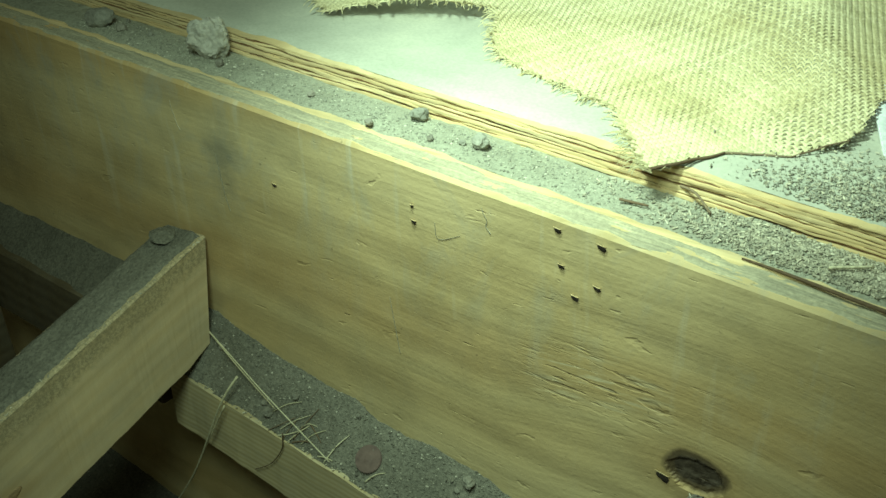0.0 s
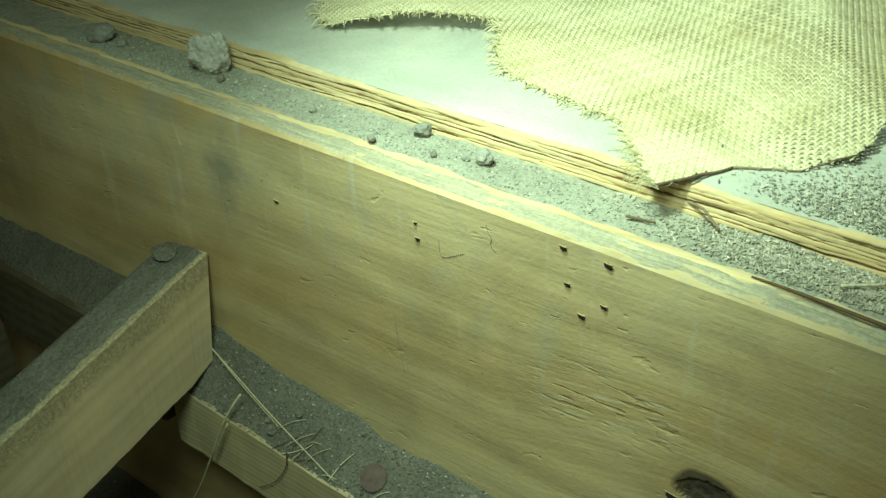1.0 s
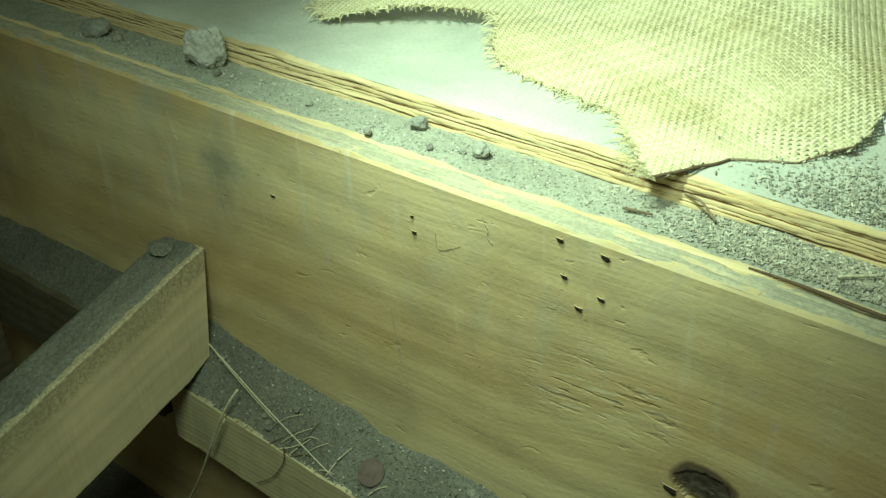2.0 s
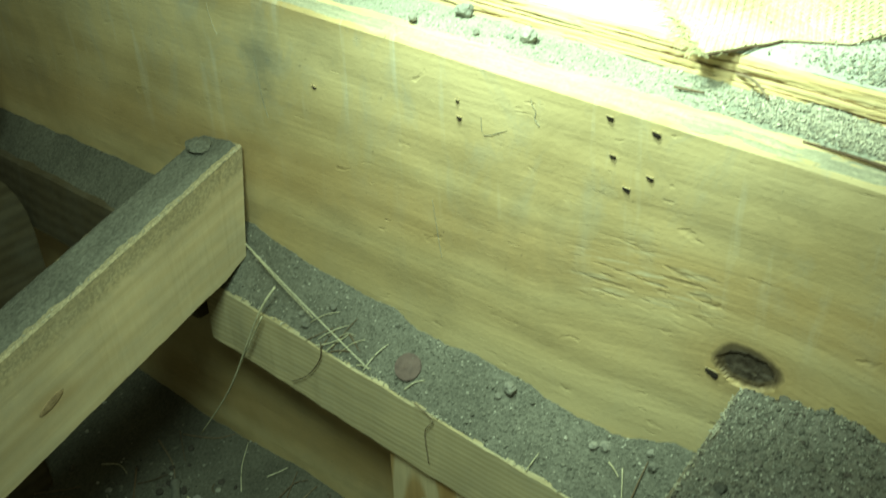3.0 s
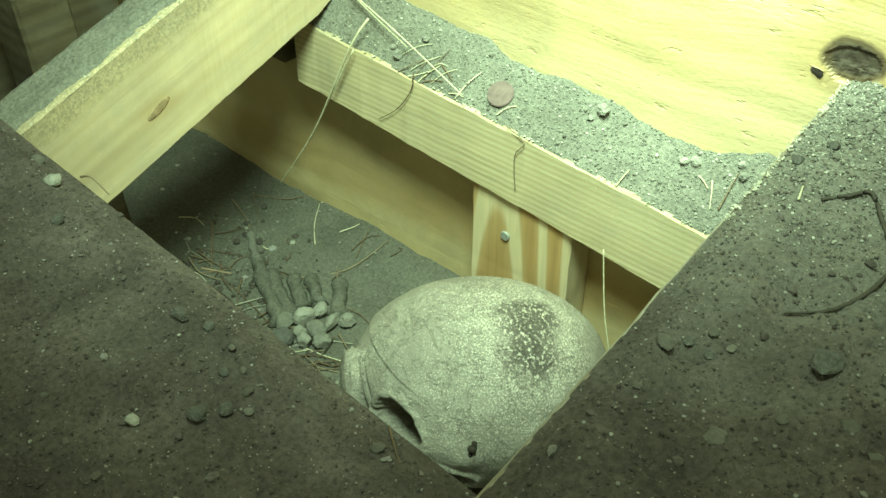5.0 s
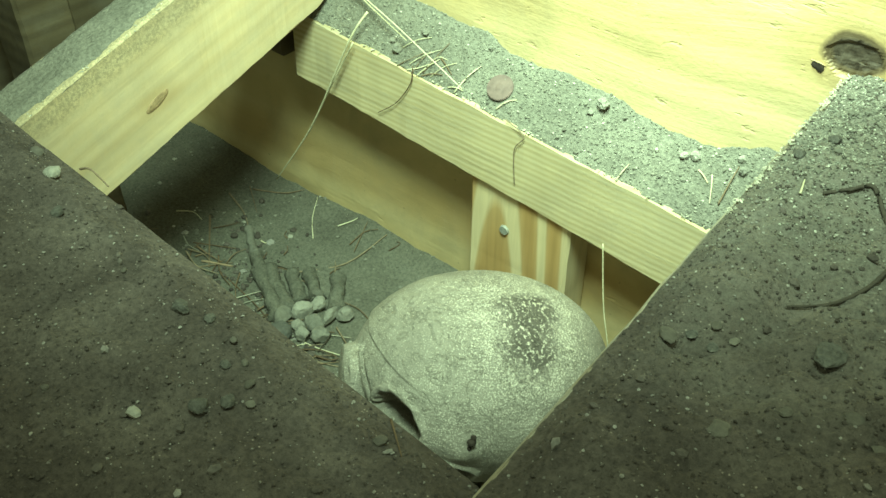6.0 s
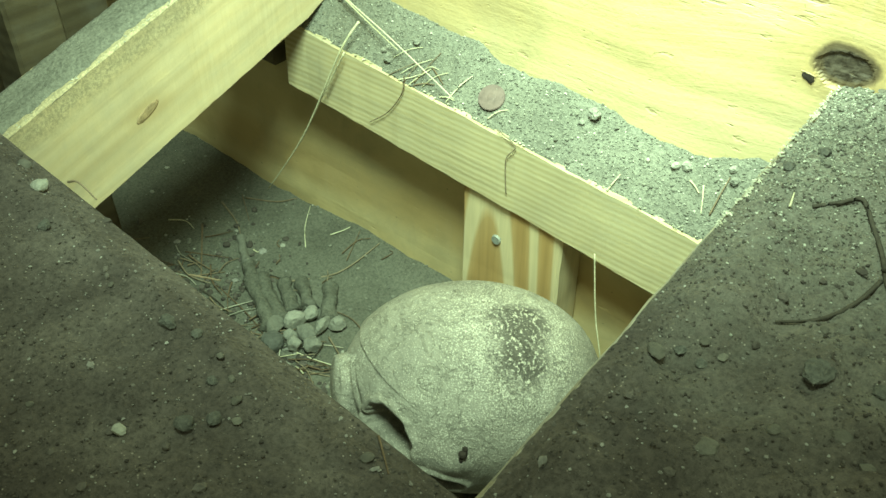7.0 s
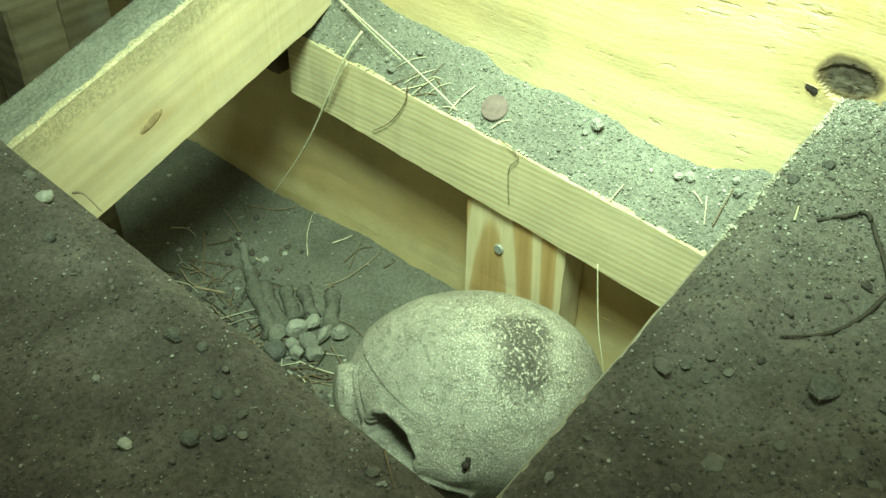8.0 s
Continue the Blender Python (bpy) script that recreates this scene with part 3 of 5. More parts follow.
def brace_bm():
    """A sloping board, a little lower along its back, its end cut slightly under."""
    bm = rough_board((-0.516, 0.394, 0.019), (-0.516, -0.02, 0.019 - 0.414 * 0.300), 0.046, 0.0885, (1, 0, 0), (0, 0, 1), 120, 0.0006, 0.0015, 4)
    for v in bm.verts:
        high = (v.co.z - 0.019 + (0.394 - v.co.y) * 0.300) / 0.0885
        v.co.z -= 0.0055 * high * (-0.470 - v.co.x) / 0.046
        v.co.y -= 0.013 * (1 - high) * max(0.0, (v.co.y - 0.360) / 0.034)
    return bm


part("timber", brace_bm(), M_BRACE, brace)
kn = bmesh.new()
bmesh.ops.create_uvsphere(kn, u_segments=14, v_segments=8, radius=1)
for v in kn.verts:
    v.co = Vector((v.co.x * 0.0007, v.co.y * 0.0110, v.co.z * 0.0036))
bmesh.ops.transform(kn, matrix=pose(-0.470, 0.212, -0.002, 26, 0, 0), verts=kn.verts)
part("knot", kn, M_KNOT, brace, "small brown knot", True)

# ---- shelf board, upper sheet ----
shelf = thing("shelf_board", (-0.3, 0.45, 0.2), "dusty plywood shelf board behind the panel", "board")
part("board", rough_board((-1.2, PANEL_Y + 0.0164, 0.1945 + rise(-1.2)), (0.55, PANEL_Y + 0.0164, 0.1945 + rise(0.55)), 0.45, 0.0175, (0, 1, 0), (0, 0, 1), 160, 0.0009, 0.002, 5), M_PLYEDGE_A, shelf)

SKEW = 0.004
upper = thing("upper_sheet", (-0.3, 0.6, 0.21), "dusty plywood sheet with split layered edge", "plywood")


def edge_y(x):
    return 0.4470 - SKEW * (x + 0.06)


layers = []
for n, (th, inset) in enumerate(((0.0018, 0.0006), (0.0005, 0.0016), (0.0022, 0.0), (0.0010, 0.0021), (0.0014, 0.0005), (0.0004, 0.0012), (0.0026, 0.0002), (0.0007, 0.0018), (0.0012, 0.0009), (0.0012, 0.0023), (0.0024, 0.0001), (0.0005, 0.0013), (0.0018, 0.0007), (0.0009, 0.0019), (0.0016, 0.0))):
    mat = M_PLYEDGE_B if n % 2 else M_PLYEDGE_A
    layers.append((0.2125 + sum(v[1] for v in layers), th * 0.74, inset, mat))
for i, (z, th, inset, mat) in enumerate(layers):
    bm = bmesh.new()
    rows = []
    n = 520
    for k in range(n + 1):
        x = -1.2 + 1.75 * k / n
        w = 0.0016 * noise.noise((x * 26, i * 0.5, 0)) + 0.0007 * noise.noise((x * 70, i, 3)) + 0.0005 * noise.noise((x * 210, i * 3, 3))
        lift = 0.0014 * noise.noise((x * 13, i * 0.30, 9)) + 0.0007 * noise.noise((x * 44, i * 0.6, 5)) + 0.0004 * noise.noise((x * 150, i * 2, 5)) + rise(x)
        y = edge_y(x) + inset * 0.6 + w + (z - 0.2125) * 0.30
        rows.append([bm.verts.new(q) for q in ((x, y, z + lift), (x, y + 0.0002 * noise.noise((x * 40, i, 1)), z + th * 0.5 + lift), (x, y + 0.0002, z + th + lift), (x, y + 0.34, z + th + rise(x)), (x, y + 0.34, z + rise(x)))])
    for r0, r1 in zip(rows, rows[1:]):
        for k in range(5):
            bm.faces.new((r0[k], r1[k], r1[(k + 1) % 5], r0[(k + 1) % 5]))
    bm.faces.new(rows[0])
    bm.faces.new(rows[-1][::-1])
    bmesh.ops.recalc_face_normals(bm, faces=bm.faces)
    part("veneer", bm, mat, upper)

SHEET_Z = 0.2125 + sum(v[1] for v in layers) + 0.0002


def sheet_dust(x, y):
    d = y - edge_y(x) - 0.0085 - 0.0015 * fbm(x, 0, 30, 2)
    return SHEET_Z + rise(x) - 0.0006 + min(0.0024, max(0.0, d) * 0.3) + 0.0003 * fbm(x, y, 30, 8)


soil("dust", -1.15, 0.5, 0.0, 0.36, 0.005, sheet_dust, M_SHELF, "pale fine dust film on the plywood sheet", "dust", warp=lambda x, y: (x, y + edge_y(x) + 0.0085))


def shelf_dust(x, y):
    a = min(1.0, max(-0.2, (y - 0.4172 - 0.0012 * fbm(x, 0, 30, 1) - 0.0008 * fbm(x, 3, 120, 1)) / 0.008))
    return rise(x) + 0.2121 + 0.0024 * a + (0.0014 * fbm(x, y, 35, 4, 4) + 0.0006 * fbm(x, y, 220, 6, 2)) * max(0.0, a)


soil("dust", -1.15, 0.5, 0.4160, 0.50, 0.0026, shelf_dust, M_MID, "grey grit and dust lying on the shelf board", "dust")


def strip_dust(x, y):
    a = min(1.0, (y - 0.3982) / 0.002)
    band = min((y - 0.3986 - 0.0030 * fbm(x, 0, 26, 3)) / 0.0020, (0.4132 - y - 0.0022 * fbm(x, 1, 20, 5)) / 0.0024)
    cover = max(-1.0, min(1.0, 0.75 + 1.0 * fbm(x, y * 5, 45, 21, 5) + 1.4 * min(0.0, band) - 3.0 * max(0.0, x + 0.17)))
    return rise(x) + 0.2092 + 0.0012 * a + 0.0010 * cover + 0.0003 * fbm(x, y * 4, 110, 4, 3)


soil("dust", -0.95, 0.35, 0.3982, 0.4160, 0.0017, strip_dust, M_STRIP, "thin grey dust along the panel's top edge", "dust")

# ---- deck boards with soil ----
LEFT_Z, RIGHT_Z = 0.046, 0.078
left_deck = thing("deck_board", (-0.4, -0.1, LEFT_Z), "thin plywood deck board buried under dark soil", "board")
part("board", rough_board((-1.1, -0.7214, LEFT_Z - 0.023), (-0.11, -0.7890, LEFT_Z + 0.006 - 0.018), 0.87, 0.018, (0.06, 1, 0), (0, 0, 1), 40, 0.0006, 0.0015, 6), M_DECK, left_deck)
right_deck = thing("deck_board", (0.2, 0.0, RIGHT_Z), "plywood deck board covered in lumpy soil", "board")
part("board", rough_board((-0.098, 0.388, RIGHT_Z - 0.018), (-0.060, -0.75, RIGHT_Z - 0.018), 0.7, 0.018, (1, 0.03, 0), (0, 0, 1), 90, 0.0006, 0.0015, 7), M_DECK, right_deck)


def left_edge(x):
    return 0.0835 + (-0.11 - x) * 0.068


def left_top(x, y):
    d = left_edge(x) - y
    z = LEFT_Z + 0.010 * (x + 0.11) / 0.99 + 0.006
    flake = min(1.0, max(0.0, (-0.207 - x - 0.12 * (y - 0.03)) / 0.004), max(0.0, (y - 0.030 - 0.227 * (x + 0.207)) / 0.004))
    z += 0.0045 * flake * max(0.0, 1 - math.hypot(x + 0.207, y - 0.03) / 0.05)
    return z - 0.001 + min(1, max(-0.05, (d - 0.0004 - 0.0014 * fbm(x, 0, 30, 4)) / 0.018)) * (0.006 + 0.010 * (0.5 + 0.6 * fbm(x, y, 11, 2))) + (0.0027 * fbm(x, y, 55, 7, 4) + 0.0014 * fbm(x, y, 240, 3, 2)) * min(1, max(0.1, d / 0.01))


def right_edge(y):
    return -0.0975 + (0.388 - y) * 0.034


def right_top(x, y):
    d = min(x - right_edge(y), (0.389 - y) * 1.5 + 0.004)
    hump = 0.010 * math.exp(-(((x - 0.03) / 0.06) ** 2 + ((y - 0.17) / 0.08) ** 2))
    return RIGHT_Z - 0.0003 + min(1, max(-0.05, (d - 0.0004 - 0.0016 * fbm(0, y, 30, 4)) / 0.018)) * (0.005 + 0.012 * (0.45 + 0.6 * fbm(x, y, 13, 9))) + hump + (0.0034 * fbm(x, y, 60, 11, 4) + 0.0017 * fbm(x, y, 240, 3, 2)) * min(1, max(0.1, d / 0.01))


soil("soil", -1.0, -0.075, -0.5, 0.0, 0.0035, left_top, M_DIRT, "dark brown soil heaped over a deck board", warp=lambda x, y: (x, y + left_edge(x) - 0.0006))
soil("soil", 0.0, 0.5, -0.5, 0.389, 0.0030, right_top, M_DRIFT, "dark lumpy soil heaped over a deck board", warp=lambda x, y: (x + right_edge(y) + 0.0006, y))


# ---- soil on the ledge and the brace ----
def ledge_front(x):
    return -0.001 - (x + 0.503) * 0.0846


BANK_X = (-0.52, -0.47, -0.418, -0.360, -0.338, -0.318, -0.267, -0.242, -0.202, -0.160, -0.130, -0.06)
BANK_Z = (0.046, 0.037, 0.026, 0.021, 0.020, 0.010, 0.012, 0.011, 0.003, 0.002, 0.016, 0.020)


def ledge_top(x, y):
    a = (y - 0.3630 - 0.0011 * fbm(x, 0, 60, 9) - 0.0006 * fbm(x, 2, 240, 9)) / 0.034
    back = float(np.interp(x, BANK_X, BANK_Z)) + 0.0035 * fbm(x, 0, 26, 6)
    t = ledge_front(x)
    return t - 0.0008 + (a * (back - t) if a > 0 else a * 0.05) + (0.0014 * fbm(x, y, 60, 3, 4) + 0.0006 * fbm(x, y, 230, 3, 2)) * min(1, max(0.0, a * 6))


soil("soil", -0.52, -0.06, 0.3630, 0.3985, 0.0020, ledge_top, M_LEDGE, "grey dusty soil banked on the pine ledge")
soil("soil", -1.15, -0.50, 0.3635, 0.3985, 0.006, lambda x, y: 0.020 + (y - 0.362) * 0.7 + 0.002 * fbm(x, y, 40, 2), M_FLOOR, "grey dust banked on the batten behind the brace")


def brace_top(x, y):
    z = 0.019 - (0.394 - y) * 0.300 + 0.0885
    d = min(x + 0.517, -0.4728 + 0.0016 * fbm(0, y, 34, 1) + 0.0012 * fbm(0, y, 190, 6, 3) - x)
    return z - 0.0055 * (-0.470 - x) / 0.046 - 0.0008 + min(0.0034, d * 0.45) + 0.0007 * fbm(x, y, 70, 5, 3) + 0.0004 * fbm(x, y, 260, 2, 2)


soil("dust", -0.516, -0.4700, 0.02, 0.392, 0.0016, brace_top, M_LEDGE, "grey dust caked on the brace's upper side", "dust")

# ---- side panel at the far end ----
side = thing("side_panel", (-0.80, 0.2, -0.05), "old plywood sheet closing the far end, shade in its colour", "panel")


def side_sheet(z0, z1, round_top):
    bm = bmesh.new()
    out = [(-0.5, z0), (0.358, z0)] if round_top else [(-0.5, z0), (0.32, z0)]
    for k in range(9):
        a = radians(90 * k / 8)
        if round_top:
            out.append((0.288 + 0.07 * math.cos(a), z1 - 0.09 + 0.09 * math.sin(a)))
        else:
            out.append((0.32 + 0.04 * math.sin(a), z0 + 0.04 - 0.04 * math.cos(a)))
    out += [(-0.5, z1)] if round_top else [(0.36, z1), (-0.5, z1)]
    face = bm.faces.new([bm.verts.new((-0.75, y, z)) for y, z in out])
    ext = bmesh.ops.extrude_face_region(bm, geom=[face])
    bmesh.ops.translate(bm, verts=[v for v in ext["geom"] if isinstance(v, bmesh.types.BMVert)], vec=(-0.018, 0, 0))
    bmesh.ops.recalc_face_normals(bm, faces=bm.faces)
    return bm


# Both sheets carry the far end's shade in their colour.
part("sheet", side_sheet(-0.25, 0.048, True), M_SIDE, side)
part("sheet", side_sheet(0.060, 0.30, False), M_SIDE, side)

corner_post = thing("support_post", (-0.665, 0.235, -0.24), "rough post standing in the far corner, shade in its colour", "post")
# Corner shade is painted into this post's wood too.
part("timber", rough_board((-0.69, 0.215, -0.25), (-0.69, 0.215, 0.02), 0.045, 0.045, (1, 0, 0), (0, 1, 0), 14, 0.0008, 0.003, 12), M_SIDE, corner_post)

# ---- prop skull lying in the pit ----
HEAD = Vector((-0.238, 0.266, -0.150))


def soft_step(t):
    t = max(0.0, min(1.0, t))
    return t * t * (3 - 2 * t)


def oval(n, at, long, a, b):
    """How far the direction n lies from an oval round at: 1 on its rim."""
    at = Vector(at).normalized()
    if n.dot(at) < 0:
        return 9.0
    u = (Vector(long) - at * at.dot(Vector(long))).normalized()
    d = n - at
    return math.hypot(d.dot(u) / a, d.dot(at.cross(u)) / b)


def head_form():
    """A smooth moulded prop skull: an egg with a fold, a torn eye hollow and a flange."""
    bm = bmesh.new()
    bmesh.ops.create_uvsphere(bm, u_segments=440, v_segments=280, radius=1)
    humps = (((-0.70, -0.52, 0.42), 0.30, 0.030), ((-0.30, -0.93, 0.10), 0.20, 0.04), ((0.75, 0.2, 0.3), 0.6, 0.02), ((-0.365, -0.265, 0.892), 0.10, 0.012), ((-0.47, -0.70, 0.54), 0.10, 0.020), ((-0.12, -0.985, 0.06), 0.12, 0.03))
    for v in bm.verts:
        n = v.co.normalized()
        r = 1.0
        for d, w, a in humps:
            q = (n - Vector(d).normalized()).length / w
            r += a * math.exp(-q * q)
        seam = n.dot(Vector((0.54, 0.26, 0.80)).normalized()) - 0.065 + 0.02 * noise.noise(n * 4)
        over = min(1.0, max(0.0, (n.z + 0.35) / 0.3)) * min(1.0, max(0.0, (0.3 - n.x) / 0.4)) * min(1.0, max(0.0, (n.y + 0.80) / 0.2))
        r += over * (0.010 * math.exp(-(seam / 0.010) ** 2) - 0.018 / (1 + math.exp(max(-50, min(50, seam / 0.008)))))
        torn = 0.10 * noise.noise(n * 9) + 0.05 * noise.noise(n * 23)
        # outer flange behind a groove, then the raised fold beside the hollow
        q = oval(n, (-0.93, -0.17, 0.17), (0.03, -0.48, -0.20), 0.34, 0.27) + 0.4 * torn
        r += 0.085 * soft_step((1.0 - q) / 0.22)
        a, b = Vector((-0.86, -0.12, 0.50)), Vector((-0.70, -0.70, 0.14))
        t = max(0.0, min(1.0, (n - a).dot(b - a) / (b - a).length_squared))
        off = (n - a.lerp(b, t)).length
        r += 0.045 * math.exp(-(off / 0.045) ** 2) * (0.35 + 0.65 * t) - 0.030 * math.exp(-((off - 0.10) / 0.04) ** 2) * (1 if n.x < a.lerp(b, t).x else 0)
        # torn hollow with a turned-up rim, and a lower gap under a ragged lip
        q = oval(n, (-0.585, -0.775, 0.235), (0.17, -0.2, -0.38), 0.27, 0.185) + torn
        r += 0.035 * math.exp(-((q - 1.14) / 0.13) ** 2) - 0.72 * soft_step((1.0 - q) / 0.20)
        r += 0.16 * soft_step((0.45 - oval(n, (-0.56, -0.80, 0.17), (0.3, -0.1, -0.2), 0.22, 0.10) + 2 * torn) / 0.3)
        q = oval(n, (-0.27, -0.95, -0.14), (0.30, -0.05, -0.16), 0.24, 0.105) + torn
        r += 0.040 * math.exp(-((q - 1.16) / 0.14) ** 2) - 0.40 * soft_step((1.0 - q) / 0.20)
        r += 0.005 * noise.noise(n * 3.0) + 0.003 * noise.noise(n * 9.0) + 0.0012 * noise.noise(n * 30.0)
        x, y, z = n * r
        x *= 1.0 + 0.05 * z
        v.co = Vector((x * 0.0870, y * 0.0700, z * 0.0720))
    bm.transform(Matrix.Rotation(radians(39.6), 4, "Z"))
    bm.transform(Matrix.Translation(HEAD))
    return bm


tagged(put("plaster_form", head_form(), M_SKULL, HEAD, True), "grey moulded prop skull dusted with pale powder, lying on earth", "plaster form")


# ---- sackcloth on the upper sheet ----
CLOTH_EDGE = ((-0.157, 0.430), (-0.183, 0.462), (-0.208, 0.494), (-0.232, 0.499), (-0.268, 0.508), (-0.312, 0.525), (-0.350, 0.582), (-0.395, 0.552), (-0.446, 0.512), (-0.475, 0.53), (-0.62, 0.79), (-0.03, 0.79), (-0.078, 0.66), (-0.084, 0.57), (-0.086, 0.524), (-0.106, 0.497), (-0.135, 0.479))


def in_cloth(x, y):
    x += 0.004 * noise.noise((x * 60, y * 60, 2))
    y += 0.004 * noise.noise((x * 60, y * 60, 8))
    hit = False
    for (x0, y0), (x1, y1) in zip(CLOTH_EDGE, CLOTH_EDGE[1:] + CLOTH_EDGE[:1]):
        if (y0 > y) != (y1 > y) and x < x0 + (x1 - x0) * (y - y0) / (y1 - y0):
            hit = not hit
    return hit


def cloth_z(x, y):
    back = max(0.0, y - 0.47 - 0.25 * max(0.0, -0.2 - x) * 0.3)
    z = SHEET_Z + rise(x) + 0.0035 + 0.30 * back * back + 0.003 * noise.noise((x * 11, y * 11, 4)) + 0.0014 * noise.noise((x * 34, y * 34, 1))
    z += 0.010 * math.exp(-((x + 0.40) / 0.07) ** 2 - ((y - 0.56) / 0.05) ** 2)
    fold = (x + 0.085) + 0.44 * (y - 0.485)
    z += 0.15 * max(0.0, y - 0.50) * math.exp(-(fold / (0.08 if fold < 0 else 0.035)) ** 2)
    return max(z, SHEET_Z + rise(x) + 0.002 - (0.012 if y < edge_y(x) - 0.002 else 0))


def sackcloth():
    """Flattened yarns, over and under one another, one island a yarn."""
    verts, faces = [], []
    pitch, half = 0.0030, 0.00100
    ang = radians(-27)
    c, sn = math.cos(ang), math.sin(ang)
    mid = (-0.25, 0.60)
    for family in (0, 1):
        for i in range(-130, 131):
            wide = half * (1 + 0.30 * noise.noise((i * 0.73, family * 9, 0)))
            run = []
            for k in range(-260, 261):
                u, v = (k * pitch / 2, i * pitch) if family == 0 else (i * pitch, k * pitch / 2)
                gap = 0.0011 * noise.noise((u * 22, v * 22, family * 5 + 1)) + 0.0005 * noise.noise((u * 90, v * 90, family))
                if family == 0:
                    v += gap
                else:
                    u += gap
                x, y = mid[0] + u * c - v * sn, mid[1] + u * sn + v * c
                inside = -0.64 < x < 0.09 and 0.41 < y < 0.79 and in_cloth(x, y)
                if inside:
                    over = 0.00080 * math.cos(math.pi * (k / 2 + i + family))
                    run.append((x, y, cloth_z(x, y) + over))
                if (not inside or k == 260) and run:
                    if len(run) > 3:
                        dx, dy = (-sn, c) if family == 0 else (c, sn)
                        b = len(verts)
                        for x, y, z in run:
                            wide_here = wide * (1.25 - 0.52 * min(1.0, max(0.0, (y - 0.48) / 0.12)) + 0.12 * noise.noise((x * 30, y * 30, 6)))
                            verts += [(x - dx * wide_here, y - dy * wide_here, z - 0.0005), (x, y, z + 0.0005), (x + dx * wide_here, y + dy * wide_here, z - 0.0005)]
                        for n in range(len(run) - 1):
                            o = b + n * 3
                            faces += [(o, o + 3, o + 4, o + 1), (o + 1, o + 4, o + 5, o + 2)]
                    run = []
    return raw("weave", verts, faces, M_JUTE)


cloth = thing("sackcloth", (-0.25, 0.6, SHEET_Z), "coarse tan jute sackcloth with frayed torn edges", "cloth")
weave = sackcloth()
weave.parent = cloth
weave.matrix_parent_inverse = Matrix.Translation(-cloth.location)
fray = bmesh.new()
rng = random.Random(5)
for (x0, y0), (x1, y1) in zip(CLOTH_EDGE[:10], CLOTH_EDGE[1:11]):
    length = math.hypot(x1 - x0, y1 - y0)
    for k in range(int(length / 0.0016)):
        t = rng.random()
        x, y = x0 + (x1 - x0) * t, y0 + (y1 - y0) * t
        nx, ny = -(y1 - y0) / length, (x1 - x0) / length
        if in_cloth(x + nx * 0.01, y + ny * 0.01):
            nx, ny = -nx, -ny
        a = rng.gauss(0, 0.7)
        ox, oy = nx * math.cos(a) - ny * math.sin(a), nx * math.sin(a) + ny * math.cos(a)
        far_out = rng.uniform(0.003, 0.012)
        z = cloth_z(x, y)
        stalk(fray, [(x - ox * 0.004, y - oy * 0.004, z), (x + ox * far_out * 0.5, y + oy * far_out * 0.5, z + rng.uniform(-0.001, 0.003)), (x + ox * far_out, y + oy * far_out, z - rng.uniform(0, 0.002))], rng.uniform(0.0003, 0.0007), 0.0002, 3, 3)
part("fringe", fray, M_JUTE, cloth, "loose frayed jute threads")
hem = bmesh.new()
for p, q, r in (((-0.157, 0.4320), (-0.135, 0.4785), 0.0011), ((-0.135, 0.4785), (-0.106, 0.4965), 0.0008), ((-0.106, 0.4965), (-0.086, 0.5235), 0.0006)):
    pts = []
    for k in range(6):
        t = k / 5
        x, y = p[0] + (q[0] - p[0]) * t, p[1] + (q[1] - p[1]) * t
        pts.append((x + 0.002 * noise.noise((t * 4, r * 900, 1)), y, cloth_z(x, y + 0.003) + 0.0004))
    stalk(hem, pts, r, r * 0.7, 5, 4)
part("hem_cord", hem, M_TWIG, cloth, "dark twisted edge yarn", True)

# ---- paper scrap and carton edge behind the sackcloth ----
card = bmesh.new()
bmesh.ops.create_cube(card, size=1, matrix=pose(-0.046, 0.578, 0.2260, 8, 0, 22) @ Matrix.Diagonal((0.08, 0.085, 0.0025, 1)))
bmesh.ops.bevel(card, geom=card.edges[:], offset=0.0008, segments=2, affect="EDGES")
tagged(put("card", card, M_CARD, (-0.046, 0.578, 0.222)), "white card lying half under the sackcloth", "card")

# ---- stones on the shelf ----
Z = 0.2142
stone("rock", (-0.483, 0.434, Z + rise(-0.483)), (0.0145, 0.0125, 0.0150), M_ROCK, "pale pitted angular rock on the dusty shelf", 3, "", 4, 0.6)
stone("rock", (-0.602, 0.430, Z + rise(-0.6)), (0.014, 0.011, 0.008), M_STONE_MID, "flat grey rock on the dusty shelf", 8)
for i, (x, y, r, m) in enumerate(((-0.575, 0.430, 0.0045, M_STONE), (-0.307, 0.441, 0.0058, M_STONE_MID), (-0.257, 0.433, 0.0058, M_STONE_MID), (-0.266, 0.428, 0.0024, M_STONE_MID), (-0.465, 0.426, 0.0034, M_STONE), (-0.383, 0.428, 0.0026, M_STONE), (-0.326, 0.4175, 0.0030, M_STONE), (-0.285, 0.423, 0.0022, M_STONE), (-0.588, 0.445, 0.002, M_STONE), (-0.549, 0.435, 0.0025, M_STONE_MID))):
    stone("pebble", (x, y, Z + rise(x)), (r, r * 0.9, r * 0.85), m, "small rounded pebble on the dusty shelf", 20 + i, "pebbles on the shelf", 3, 0.6)


def on_shelf(x0, x1, y0, y1):
    def spot_at(r):
        x, y = r.uniform(x0, x1), r.uniform(y0, y1)
        return (x, y, shelf_dust(x, y)) if y < edge_y(x) else None
    return spot_at


grains("grit", 9000, on_shelf(-0.62, -0.02, 0.4175, 0.445), 0.00022, 0.0009, M_GRAIN_PALE, "fine grey grit scattered on the shelf", 31, power=4)


